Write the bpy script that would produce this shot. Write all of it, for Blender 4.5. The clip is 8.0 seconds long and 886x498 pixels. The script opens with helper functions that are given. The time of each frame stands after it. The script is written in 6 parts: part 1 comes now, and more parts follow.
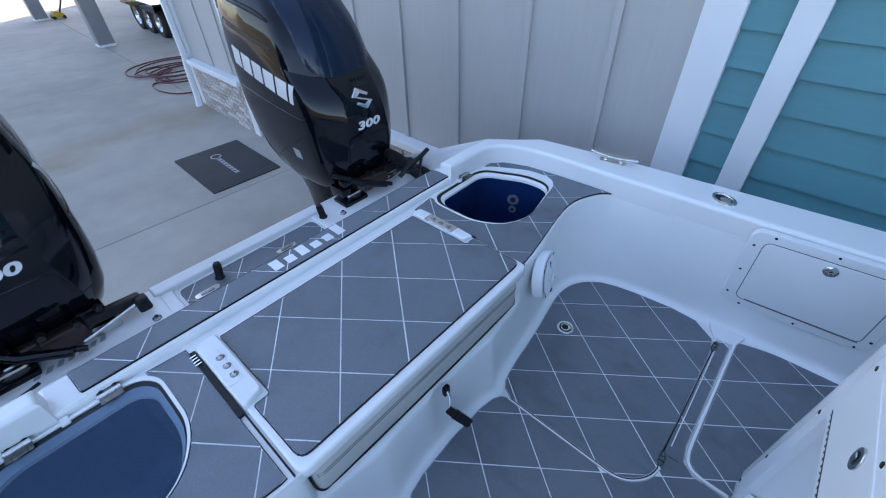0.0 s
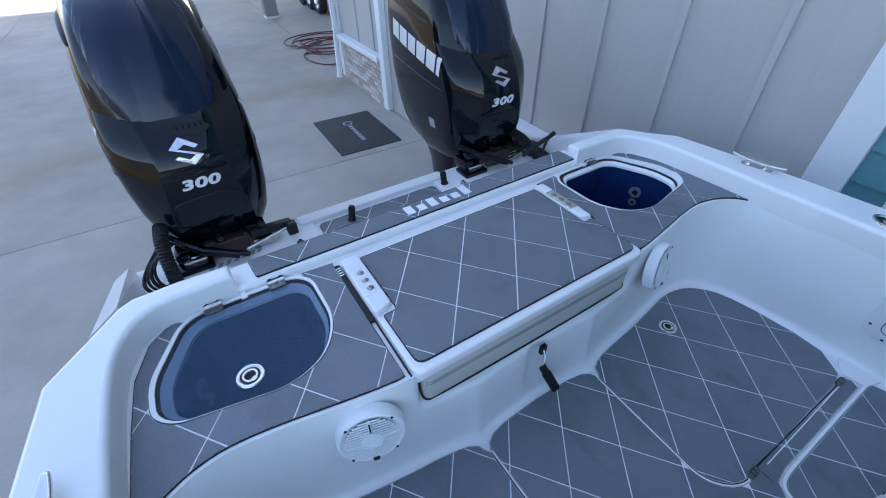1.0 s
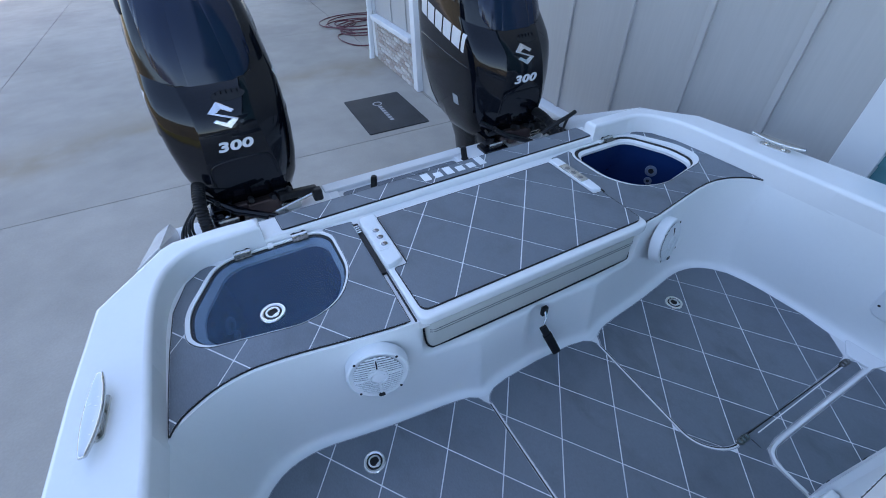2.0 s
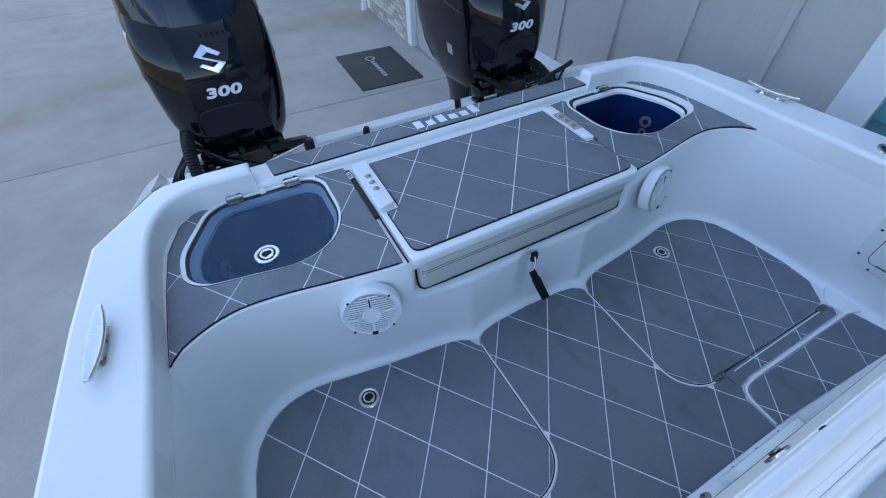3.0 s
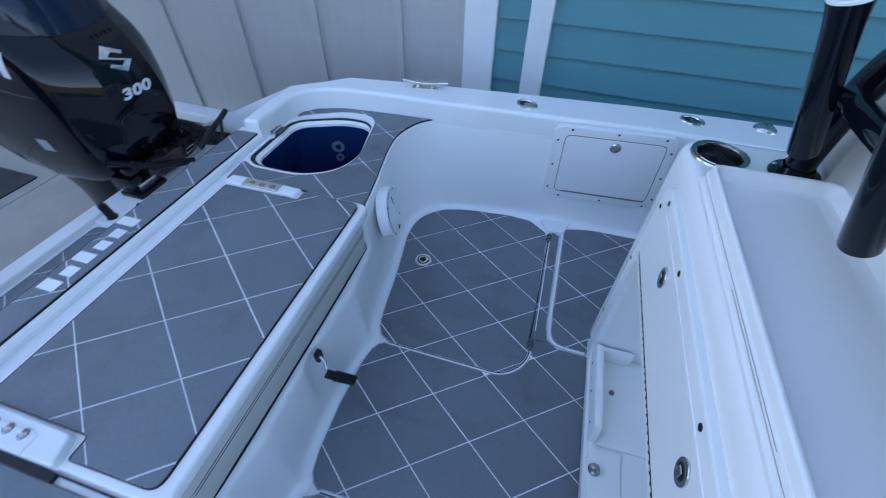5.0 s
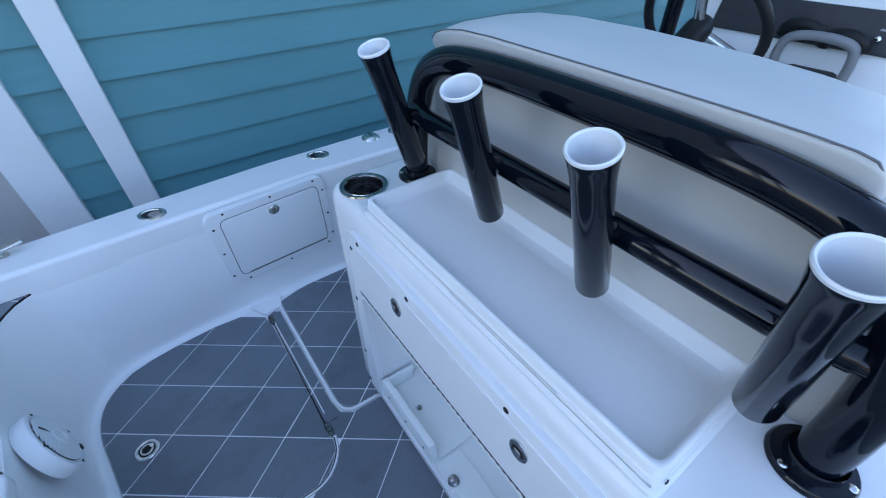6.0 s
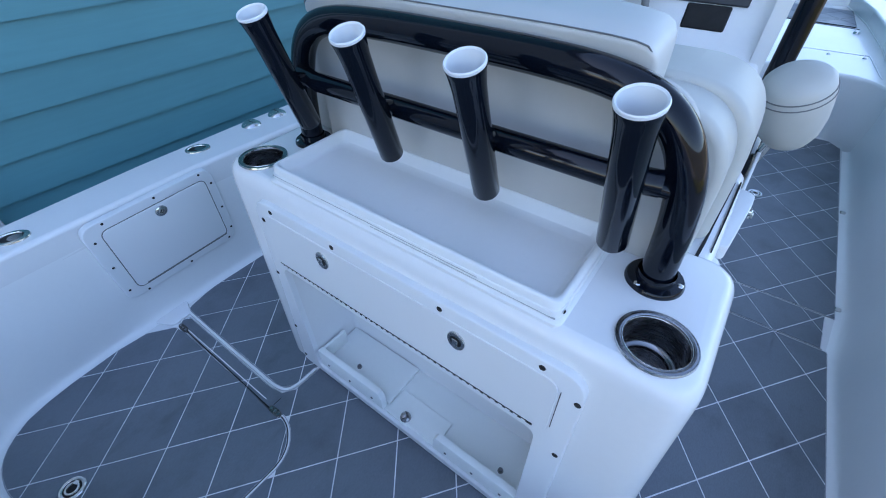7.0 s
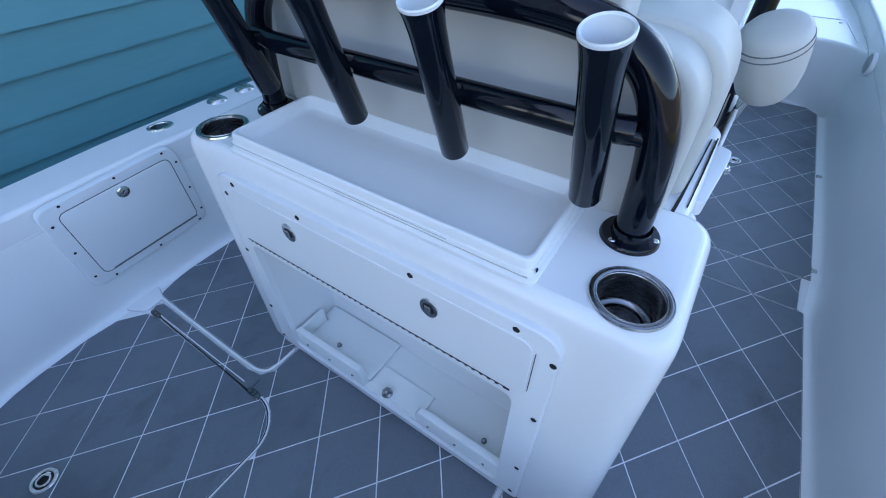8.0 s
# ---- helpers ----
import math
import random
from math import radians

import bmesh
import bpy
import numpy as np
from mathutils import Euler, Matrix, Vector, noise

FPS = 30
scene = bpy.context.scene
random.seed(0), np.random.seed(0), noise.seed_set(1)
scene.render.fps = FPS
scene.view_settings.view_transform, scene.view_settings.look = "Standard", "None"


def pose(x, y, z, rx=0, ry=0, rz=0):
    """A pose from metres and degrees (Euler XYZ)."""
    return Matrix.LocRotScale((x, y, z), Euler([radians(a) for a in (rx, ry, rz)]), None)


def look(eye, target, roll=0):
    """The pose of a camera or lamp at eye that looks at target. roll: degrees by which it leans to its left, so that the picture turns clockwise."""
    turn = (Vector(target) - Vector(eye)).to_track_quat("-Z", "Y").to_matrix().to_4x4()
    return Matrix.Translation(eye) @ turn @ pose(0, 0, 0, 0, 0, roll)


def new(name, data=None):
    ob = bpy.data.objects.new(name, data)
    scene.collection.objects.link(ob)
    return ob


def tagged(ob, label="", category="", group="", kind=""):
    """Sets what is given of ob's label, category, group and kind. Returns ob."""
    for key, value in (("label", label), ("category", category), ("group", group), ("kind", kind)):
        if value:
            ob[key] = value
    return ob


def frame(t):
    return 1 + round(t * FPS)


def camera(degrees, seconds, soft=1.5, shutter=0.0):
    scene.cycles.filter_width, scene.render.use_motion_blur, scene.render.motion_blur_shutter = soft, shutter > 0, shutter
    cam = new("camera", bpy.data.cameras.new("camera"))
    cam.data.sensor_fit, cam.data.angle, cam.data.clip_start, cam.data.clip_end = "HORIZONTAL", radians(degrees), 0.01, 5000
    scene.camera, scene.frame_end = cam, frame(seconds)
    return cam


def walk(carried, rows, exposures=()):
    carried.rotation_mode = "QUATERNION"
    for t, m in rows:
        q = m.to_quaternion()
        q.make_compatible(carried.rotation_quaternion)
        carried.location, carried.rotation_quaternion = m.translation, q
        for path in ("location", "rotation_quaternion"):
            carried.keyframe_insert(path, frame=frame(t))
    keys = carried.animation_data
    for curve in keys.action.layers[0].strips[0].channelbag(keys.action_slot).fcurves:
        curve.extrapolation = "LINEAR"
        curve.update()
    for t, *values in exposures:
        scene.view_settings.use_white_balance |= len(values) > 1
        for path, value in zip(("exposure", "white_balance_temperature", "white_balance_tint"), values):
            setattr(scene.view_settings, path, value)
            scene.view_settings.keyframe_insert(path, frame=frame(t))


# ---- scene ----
cam = camera(93.6, 8.0, soft=1.0, shutter=0.1)
PATH = [
    (0, (-0.511, -0.458, 1.41), (0.624, 0.583, 0.134), -1.4),
    (0.5, (-0.624, -0.47, 1.399), (0.311, 0.744, 0.114), -1.0),
    (1, (-0.7, -0.513, 1.398), (0.103, 0.785, 0.106), -1.0),
    (1.5, (-0.715, -0.584, 1.388), (0.01, 0.749, 0.085), -1.0),
    (1.7, (-0.715, -0.612, 1.387), (-0.014, 0.725, 0.076), -1.2),
    (2.8, (-0.734, -0.697, 1.364), (-0.096, 0.551, -0.063), -0.9),
    (3, (-0.736, -0.703, 1.35), (-0.096, 0.512, -0.105), -0.8),
    (3.5, (-0.74, -0.708, 1.316), (-0.07, 0.414, -0.198), -0.6),
    (4, (-0.736, -0.666, 1.302), (0.009, 0.345, -0.255), 0.0),
    (4.2, (-0.735, -0.62, 1.302), (0.069, 0.344, -0.255), 0.3),
    (5.3, (-0.391, -0.471, 1.329), (1.099, -0.478, -0.005), -0.5),
    (5.5, (-0.365, -0.504, 1.342), (1.116, -0.812, 0.033), -1.0),
    (6, (-0.386, -0.492, 1.357), (0.867, -1.375, 0.073), -1.0),
    (6.5, (-0.441, -0.405, 1.359), (0.576, -1.539, 0.063), -0.9),
    (7, (-0.476, -0.369, 1.343), (0.426, -1.555, 0.008), -1.0),
    (7.5, (-0.488, -0.373, 1.311), (0.361, -1.547, -0.068), -1.2),
    (8, (-0.501, -0.387, 1.294), (0.32, -1.563, -0.1), -1.3),
]
walk(cam, [(t, look(eye, target, roll)) for t, eye, target, roll in PATH],
     [(0, 2.09, 6640, 15), (1.5, 2.08, 6620, 15), (3.0, 2.03, 6520, 14), (4.0, 1.96, 6370, 14), (5.5, 2.02, 6320, 14), (6.2, 2.01, 6330, 14), (8, 1.98, 6270, 14)])

from mathutils.bvhtree import BVHTree

SKY_STRENGTH = 0.15
SUN_ELEV, SUN_AZ = 38.0, 56.0      # the sun stands behind the house, so the boat lies in its shade

world = bpy.data.worlds.new("world")
scene.world = world
world.use_nodes = True
wn = world.node_tree
sky = wn.nodes.new("ShaderNodeTexSky")
sky.sky_type, sky.sun_disc = "NISHITA", False
sky.sun_elevation, sky.sun_rotation = radians(SUN_ELEV), radians(SUN_AZ)
sky.air_density, sky.dust_density, sky.ozone_density = 1.0, 1.0, 1.0
wn.links.new(sky.outputs[0], wn.nodes["Background"].inputs[0])
wn.nodes["Background"].inputs[1].default_value = SKY_STRENGTH
sun = new("sun", bpy.data.lights.new("sun", "SUN"))
sun.data.energy, sun.data.angle, sun.data.color = 2.3, radians(0.53), (1.0, 0.92, 0.80)
a, e = radians(SUN_AZ), radians(SUN_ELEV)
sun.matrix_world = look((30 * math.sin(a) * math.cos(e), 30 * math.cos(a) * math.cos(e), 30 * math.sin(e)), (0, 0, 0))


# ---- materials ----
class Mat:
    """A node material with a few short helpers."""

    def __init__(self, name, col, rough=0.5, metal=0.0, coat=0.0, spec=0.5):
        self.m = bpy.data.materials.new(name)
        self.m.use_nodes = True
        self.t = self.m.node_tree
        self.b = self.t.nodes["Principled BSDF"]
        self.set("Base Color", (*col, 1))
        self.set("Roughness", rough)
        self.set("Metallic", metal)
        self.set("Coat Weight", coat)
        self.set("Coat Roughness", 0.06)
        self.set("Specular IOR Level", spec)
        self.col = col
        self.tc = self.t.nodes.new("ShaderNodeTexCoord")

    def set(self, key, value):
        self.b.inputs[key].default_value = value

    def link(self, a, b):
        self.t.links.new(a, b)

    def noise(self, scale, detail=4.0, stretch=(1, 1, 1), rough=0.55):
        mp = self.t.nodes.new("ShaderNodeMapping")
        mp.inputs["Scale"].default_value = stretch
        self.link(self.tc.outputs["Object"], mp.inputs["Vector"])
        n = self.t.nodes.new("ShaderNodeTexNoise")
        n.inputs["Scale"].default_value, n.inputs["Detail"].default_value, n.inputs["Roughness"].default_value = scale, detail, rough
        self.link(mp.outputs[0], n.inputs["Vector"])
        return n.outputs["Fac"]

    def ramp(self, fac, lo, hi, a, b):
        r = self.t.nodes.new("ShaderNodeMapRange")
        for k, v in zip(("From Min", "From Max", "To Min", "To Max"), (lo, hi, a, b)):
            r.inputs[k].default_value = v
        self.link(fac, r.inputs["Value"])
        return r.outputs[0]

    def math(self, op, a, b):
        n = self.t.nodes.new("ShaderNodeMath")
        n.operation = op
        for i, v in enumerate((a, b)):
            if isinstance(v, (int, float)):
                n.inputs[i].default_value = v
            else:
                self.link(v, n.inputs[i])
        return n.outputs[0]

    def tint(self, *facs):
        """Multiply the base colour by each of the factors."""
        f = facs[0]
        for g in facs[1:]:
            f = self.math("MULTIPLY", f, g)
        v = self.t.nodes.new("ShaderNodeVectorMath")
        v.operation = "SCALE"
        v.inputs[0].default_value = self.col
        self.link(f, v.inputs["Scale"])
        self.link(v.outputs[0], self.b.inputs["Base Color"])
        return self

    def mix(self, fac, col2):
        n = self.t.nodes.new("ShaderNodeMix")
        n.data_type = "RGBA"
        n.inputs["A"].default_value = (*self.col, 1)
        n.inputs["B"].default_value = (*col2, 1)
        self.link(fac, n.inputs["Factor"])
        self.link(n.outputs["Result"], self.b.inputs["Base Color"])
        return self

    def bump(self, fac, strength=0.2, dist=0.002):
        n = self.t.nodes.new("ShaderNodeBump")
        n.inputs["Strength"].default_value, n.inputs["Distance"].default_value = strength, dist
        self.link(fac, n.inputs["Height"])
        self.link(n.outputs[0], self.b.inputs["Normal"])
        return self

    def rough(self, fac):
        self.link(fac, self.b.inputs["Roughness"])
        return self

    def random(self, a, b):
        o = self.t.nodes.new("ShaderNodeObjectInfo")
        return self.ramp(o.outputs["Random"], 0, 1, a, b)


def gelcoat(name, col, rough=0.22):
    k = Mat(name, col, rough, coat=0.2)
    k.tint(k.ramp(k.noise(1.6, 3), 0.25, 0.75, 0.965, 1.02), k.ramp(k.noise(70, 3), 0.3, 0.8, 1.0, 0.985), k.ramp(k.noise(14, 6, (1, 1, 0.5), 0.7), 0.62, 0.8, 1.0, 0.94))
    k.rough(k.ramp(k.noise(3, 2), 0.2, 0.8, rough - 0.03, rough + 0.06))
    k.bump(k.noise(240, 2), 0.03, 0.0005)
    return k.m


def foam(name, col):
    k = Mat(name, col, 0.6, spec=0.62)
    grain = k.noise(420, 3, (1.0, 0.35, 1.0))
    stain = k.ramp(k.noise(5.5, 6, (1, 0.8, 1), 0.6), 0.50, 0.72, 1.0, 0.74)
    smear = k.ramp(k.noise(4.2, 5, (1.0, 0.42, 1), 0.65), 0.60, 0.68, 1.0, 0.80)
    k.tint(k.ramp(grain, 0.3, 0.7, 0.9, 1.1), stain, smear, k.ramp(k.noise(1.7, 3), 0.3, 0.7, 0.94, 1.05), k.random(0.96, 1.04))
    k.rough(k.ramp(k.noise(7, 5), 0.35, 0.7, 0.54, 0.38))
    k.bump(grain, 0.35, 0.0008)
    return k.m


GEL = gelcoat("white_gelcoat", (0.80, 0.80, 0.797))
GELSOFT = gelcoat("satin_gelcoat", (0.825, 0.83, 0.825), 0.34)
STARBOARD = gelcoat("white_board", (0.84, 0.87, 0.845), 0.42)
FOAM = foam("grey_foam", (0.134, 0.156, 0.182))
FOAMEDGE = Mat("cut_foam_edge", (0.30, 0.31, 0.33), 0.8).m
k = Mat("white_foam", (0.86, 0.87, 0.88), 0.7)
FOAMW = k.tint(k.ramp(k.noise(5, 4), 0.3, 0.7, 0.72, 1.06)).m
k = Mat("navy_gelcoat", (0.006, 0.022, 0.085), 0.14, coat=0.3)
k.tint(k.ramp(k.noise(6, 4), 0.3, 0.7, 0.88, 1.1))
NAVY = k.bump(k.noise(200, 2), 0.03, 0.0005).m
k = Mat("tinted_acrylic", (0.075, 0.18, 0.32), 0.04, spec=0.5)
k.tint(k.ramp(k.noise(3.0, 4), 0.3, 0.75, 0.85, 1.12)).rough(k.ramp(k.noise(30, 5), 0.4, 0.75, 0.03, 0.09))
clear = k.t.nodes.new("ShaderNodeBsdfTransparent")
clear.inputs[0].default_value = (0.72, 0.77, 0.82, 1)
both = k.t.nodes.new("ShaderNodeMixShader")
both.inputs[0].default_value = 0.16
k.link(clear.outputs[0], both.inputs[1])
k.link(k.b.outputs[0], both.inputs[2])
k.link(both.outputs[0], k.t.nodes["Material Output"].inputs[0])
ACRYLIC = k.m
k = Mat("drain_grey", (0.13, 0.16, 0.22), 0.4)
DRAIN = k.tint(k.ramp(k.noise(60, 4), 0.3, 0.7, 0.7, 1.2)).m
k = Mat("gloss_black", (0.003, 0.005, 0.010), 0.07, spec=0.34)
k.rough(k.ramp(k.noise(14, 5), 0.4, 0.75, 0.05, 0.12))
BLACK = k.bump(k.noise(40, 2), 0.03, 0.0006).m
k = Mat("cowl_black", (0.003, 0.004, 0.007), 0.09, spec=0.32)
k.rough(k.ramp(k.noise(6, 5), 0.35, 0.75, 0.05, 0.11))
COWL = k.bump(k.noise(90, 3), 0.04, 0.0006).m
k = Mat("cowl_lid_blue_black", (0.005, 0.012, 0.032), 0.14, spec=0.36)
k.rough(k.ramp(k.noise(8, 5), 0.35, 0.75, 0.13, 0.22))
COWLLID = k.m
k = Mat("matte_black", (0.010, 0.010, 0.011), 0.5, spec=0.3)
RUBBER = k.tint(k.ramp(k.noise(30, 4), 0.3, 0.7, 0.7, 1.4)).bump(k.noise(180, 3), 0.3, 0.001).m
k = Mat("stainless", (0.62, 0.62, 0.60), 0.16, metal=1.0)
STEEL = k.rough(k.ramp(k.noise(60, 4, (1, 6, 1)), 0.3, 0.7, 0.1, 0.28)).m
k = Mat("cup_steel", (0.29, 0.29, 0.30), 0.2, metal=1.0)
DARKSTEEL = k.rough(k.ramp(k.noise(40, 3, (1, 1, 8)), 0.3, 0.7, 0.14, 0.3)).m
k = Mat("tarnished_hinge", (0.12, 0.12, 0.115), 0.3, metal=0.8)
HINGE = k.rough(k.ramp(k.noise(50, 3), 0.3, 0.7, 0.2, 0.4)).m
k = Mat("cup_black", (0.30, 0.30, 0.31), 0.25, metal=1.0)
CUPBLACK = k.rough(k.ramp(k.noise(40, 3, (1, 1, 8)), 0.3, 0.7, 0.2, 0.34)).m
k = Mat("white_vinyl", (0.61, 0.615, 0.60), 0.42)
k.tint(k.ramp(k.noise(4, 4), 0.3, 0.7, 0.95, 1.02))
VINYL = k.bump(k.noise(330, 3), 0.18, 0.0008).m
# cream of the lid pad; its darker tone also carries shade on other cushions
k = Mat("cream_shaded_vinyl", (0.51, 0.51, 0.475), 0.45)
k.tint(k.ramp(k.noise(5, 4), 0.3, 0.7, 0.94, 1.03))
CREAMSHADE = k.bump(k.noise(300, 3), 0.2, 0.0008).m
k = Mat("grey_vinyl", (0.50, 0.495, 0.475), 0.5)
k.tint(k.ramp(k.noise(6, 4), 0.3, 0.7, 0.93, 1.05))
GREYVINYL = k.bump(k.noise(300, 3), 0.2, 0.0008).m
CONEGREY = Mat("cone_grey", (0.19, 0.195, 0.20), 0.6).m
SEAM = Mat("vinyl_seam", (0.42, 0.425, 0.42), 0.6).m
THREAD = Mat("grey_thread", (0.16, 0.165, 0.17), 0.7).m
WHITEPLASTIC = Mat("white_plastic", (0.76, 0.77, 0.78), 0.38).m
LINER = Mat("white_liner", (0.80, 0.82, 0.84), 0.45).m
DECAL = Mat("silver_decal", (0.66, 0.67, 0.69), 0.32, metal=0.15).m
CHROME = Mat("chrome", (0.66, 0.67, 0.69), 0.16, metal=1.0).m
k = Mat("dark_panel", (0.022, 0.025, 0.032), 0.35)
PANEL = k.tint(k.ramp(k.noise(20, 4), 0.3, 0.7, 0.8, 1.2)).m
k = Mat("concrete", (0.385, 0.352, 0.308), 0.82)
k.tint(k.ramp(k.noise(0.55, 7, (1, 1, 1), 0.62), 0.3, 0.72, 0.80, 1.10), k.ramp(k.noise(3.0, 6), 0.35, 0.7, 0.94, 1.04),
       k.ramp(k.noise(60, 4), 0.3, 0.7, 0.95, 1.05), k.random(0.96, 1.04))
split = k.t.nodes.new("ShaderNodeSeparateXYZ")      # rusty run-off across the slab below the downspout
k.link(k.tc.outputs["Object"], split.inputs[0])
line = k.math("ADD", k.math("SUBTRACT", k.math("SUBTRACT", split.outputs["Y"], 6.62), k.math("MULTIPLY", split.outputs["X"], 0.27)), k.ramp(k.noise(0.8, 3), 0.3, 0.7, -0.35, 0.35))
band = k.ramp(k.math("ABSOLUTE", line, 0.0), 0.05, 0.75, 1.0, 0.0)
runoff = k.math("MULTIPLY", band, k.ramp(k.noise(1.6, 6), 0.3, 0.65, 0.15, 0.75))
was = k.b.inputs["Base Color"].links[0].from_socket
blend = k.t.nodes.new("ShaderNodeMix")
blend.data_type = "RGBA"
blend.inputs["B"].default_value = (0.27, 0.215, 0.145, 1)
k.link(was, blend.inputs["A"])
k.link(runoff, blend.inputs["Factor"])
k.link(blend.outputs["Result"], k.b.inputs["Base Color"])
CONCRETE = k.bump(k.noise(90, 5), 0.25, 0.002).m
k = Mat("dry_grass", (0.22, 0.205, 0.035), 0.9)
GRASS = k.tint(k.ramp(k.noise(1.1, 5), 0.3, 0.7, 0.7, 1.2), k.ramp(k.noise(40, 4), 0.3, 0.7, 0.6, 1.3)).bump(k.noise(60, 5), 0.8, 0.02).m
JOINT = Mat("joint_dirt", (0.11, 0.10, 0.09), 0.9).m
k = Mat("teal_siding", (0.085, 0.245, 0.275), 0.55)
k.tint(k.ramp(k.noise(1.2, 4), 0.3, 0.7, 0.93, 1.06), k.ramp(k.noise(50, 4, (1, 0.08, 1)), 0.3, 0.7, 0.96, 1.03), k.random(0.95, 1.05))
TEAL = k.bump(k.noise(60, 4, (1, 0.06, 1)), 0.25, 0.001).m
k = Mat("greige_siding", (0.415, 0.405, 0.39), 0.6)
k.tint(k.ramp(k.noise(0.9, 4), 0.3, 0.7, 0.95, 1.04), k.ramp(k.noise(45, 4, (1, 1, 0.08)), 0.3, 0.7, 0.97, 1.03), k.random(0.97, 1.03))
GREIGE = k.bump(k.noise(60, 4, (1, 1, 0.06)), 0.2, 0.001).m
k = Mat("white_trim", (0.70, 0.71, 0.72), 0.5)
TRIM = k.tint(k.ramp(k.noise(2, 4), 0.3, 0.7, 0.95, 1.03)).bump(k.noise(70, 3), 0.1, 0.001).m
k = Mat("old_brick", (0.33, 0.265, 0.235), 0.85)
k.mix(k.math("ADD", k.ramp(k.noise(16, 6, (1, 1, 1), 0.7), 0.35, 0.65, -0.25, 0.45), k.random(-0.1, 0.75)), (0.60, 0.58, 0.55))
BRICK = k.bump(k.noise(40, 5), 0.6, 0.006).m
MORTAR = Mat("mortar", (0.42, 0.40, 0.37), 0.9).m
k = Mat("black_mat", (0.028, 0.029, 0.031), 0.8)
DOORMAT = k.tint(k.ramp(k.noise(3, 5), 0.3, 0.7, 0.8, 1.3)).bump(k.noise(260, 3), 0.6, 0.003).m
MATGREY = Mat("mat_print", (0.33, 0.34, 0.35), 0.8).m
k = Mat("yellow_paint", (0.55, 0.36, 0.02), 0.4)
YELLOW = k.tint(k.ramp(k.noise(20, 4), 0.3, 0.7, 0.8, 1.1)).m
k = Mat("red_hose", (0.10, 0.022, 0.030), 0.5)
HOSE = k.tint(k.ramp(k.noise(12, 4), 0.3, 0.7, 0.7, 1.3)).m
k = Mat("post_grey", (0.22, 0.225, 0.235), 0.5)
POSTGREY = k.tint(k.ramp(k.noise(3, 4), 0.3, 0.7, 0.92, 1.06)).m
TYRE = Mat("tyre_rubber", (0.018, 0.018, 0.019), 0.8).m
DIRTYMETAL = Mat("oily_metal", (0.10, 0.07, 0.065), 0.4, metal=0.7).m

# colours of the added yard walls, chosen for their bounce and reflections
k = Mat("added_wall_olive", (0.20, 0.19, 0.14), 0.85)
FENCE = k.tint(k.ramp(k.noise(0.7, 6), 0.3, 0.7, 0.6, 1.25), k.ramp(k.noise(6, 6), 0.3, 0.7, 0.8, 1.15)).m
k = Mat("pale_stucco", (0.42, 0.40, 0.36), 0.85)
STUCCO = k.tint(k.ramp(k.noise(0.8, 6), 0.3, 0.7, 0.85, 1.1), k.ramp(k.noise(7, 6), 0.3, 0.7, 0.92, 1.05)).m


# ---- mesh helpers ----
def part(name, bm, material, parent=None, label="", smooth=None, flat=0.0):
    me = bpy.data.meshes.new(name)
    bm.normal_update()
    bm.to_mesh(me)
    bm.free()
    me.materials.append(material)
    if smooth:
        me.shade_smooth()
        me.set_sharp_from_angle(angle=radians(smooth))
        if flat:
            for f in me.polygons:
                if f.area > flat:
                    f.use_smooth = False
    ob = new(name, me)
    if parent:
        ob.parent = parent
    if label:
        ob["label"] = label
    return ob


def empty(name, label, category, group="", kind="", m=None):
    ob = tagged(new(name), label, category, group, kind)
    ob.empty_display_size = 0.1
    if m is not None:
        ob.matrix_world = m
    return ob


def moved(bm, m):
    bmesh.ops.transform(bm, matrix=m, verts=bm.verts)
    return bm


def joined(*bms):
    """One bmesh out of several."""
    out = bmesh.new()
    for b in bms:
        me = bpy.data.meshes.new("tmp")
        b.to_mesh(me)
        b.free()
        out.from_mesh(me)
        bpy.data.meshes.remove(me)
    return out


def prism(poly, z0, z1, r=0.0, seg=3, low=False):
    """An upright prism on a plan, its upper rim rounded by r (the lower one too with low)."""
    bm = bmesh.new()
    lo = [bm.verts.new((x, y, z0)) for x, y in poly]
    hi = [bm.verts.new((x, y, z1)) for x, y in poly]
    n = len(poly)
    top, bot = bm.faces.new(hi), bm.faces.new(lo[::-1])
    for i in range(n):
        bm.faces.new((lo[i], lo[(i + 1) % n], hi[(i + 1) % n], hi[i]))
    bmesh.ops.recalc_face_normals(bm, faces=bm.faces)
    if r > 0:
        edges = list(top.edges) + (list(bot.edges) if low else [])
        bmesh.ops.bevel(bm, geom=edges, offset=r, segments=seg, profile=0.5, affect="EDGES", clamp_overlap=True)
    return bm


def box(x0, x1, y0, y1, z0, z1, r=0.0, seg=2):
    bm = prism([(x0, y0), (x1, y0), (x1, y1), (x0, y1)], z0, z1)
    if r > 0:
        bmesh.ops.bevel(bm, geom=list(bm.edges), offset=r, segments=seg, profile=0.5, affect="EDGES", clamp_overlap=True)
    return bm


def rounded(pts, r, n=5):
    """A closed plan with its corners rounded; r is one radius or one for each corner."""
    out, k = [], len(pts)
    for i in range(k):
        p, a, b = (Vector(pts[j % k]).to_2d() for j in (i, i - 1, i + 1))
        rr = r[i] if isinstance(r, (list, tuple)) else r
        u, v = a - p, b - p
        d = min(rr, 0.49 * u.length, 0.49 * v.length)
        s, t = p + u.normalized() * d, p + v.normalized() * d
        for j in range(n + 1):
            w = j / n
            q = s * (1 - w) ** 2 + p * 2 * w * (1 - w) + t * w * w
            if not out or (q - Vector(out[-1])).length > 1e-5:
                out.append((q.x, q.y))
    return out


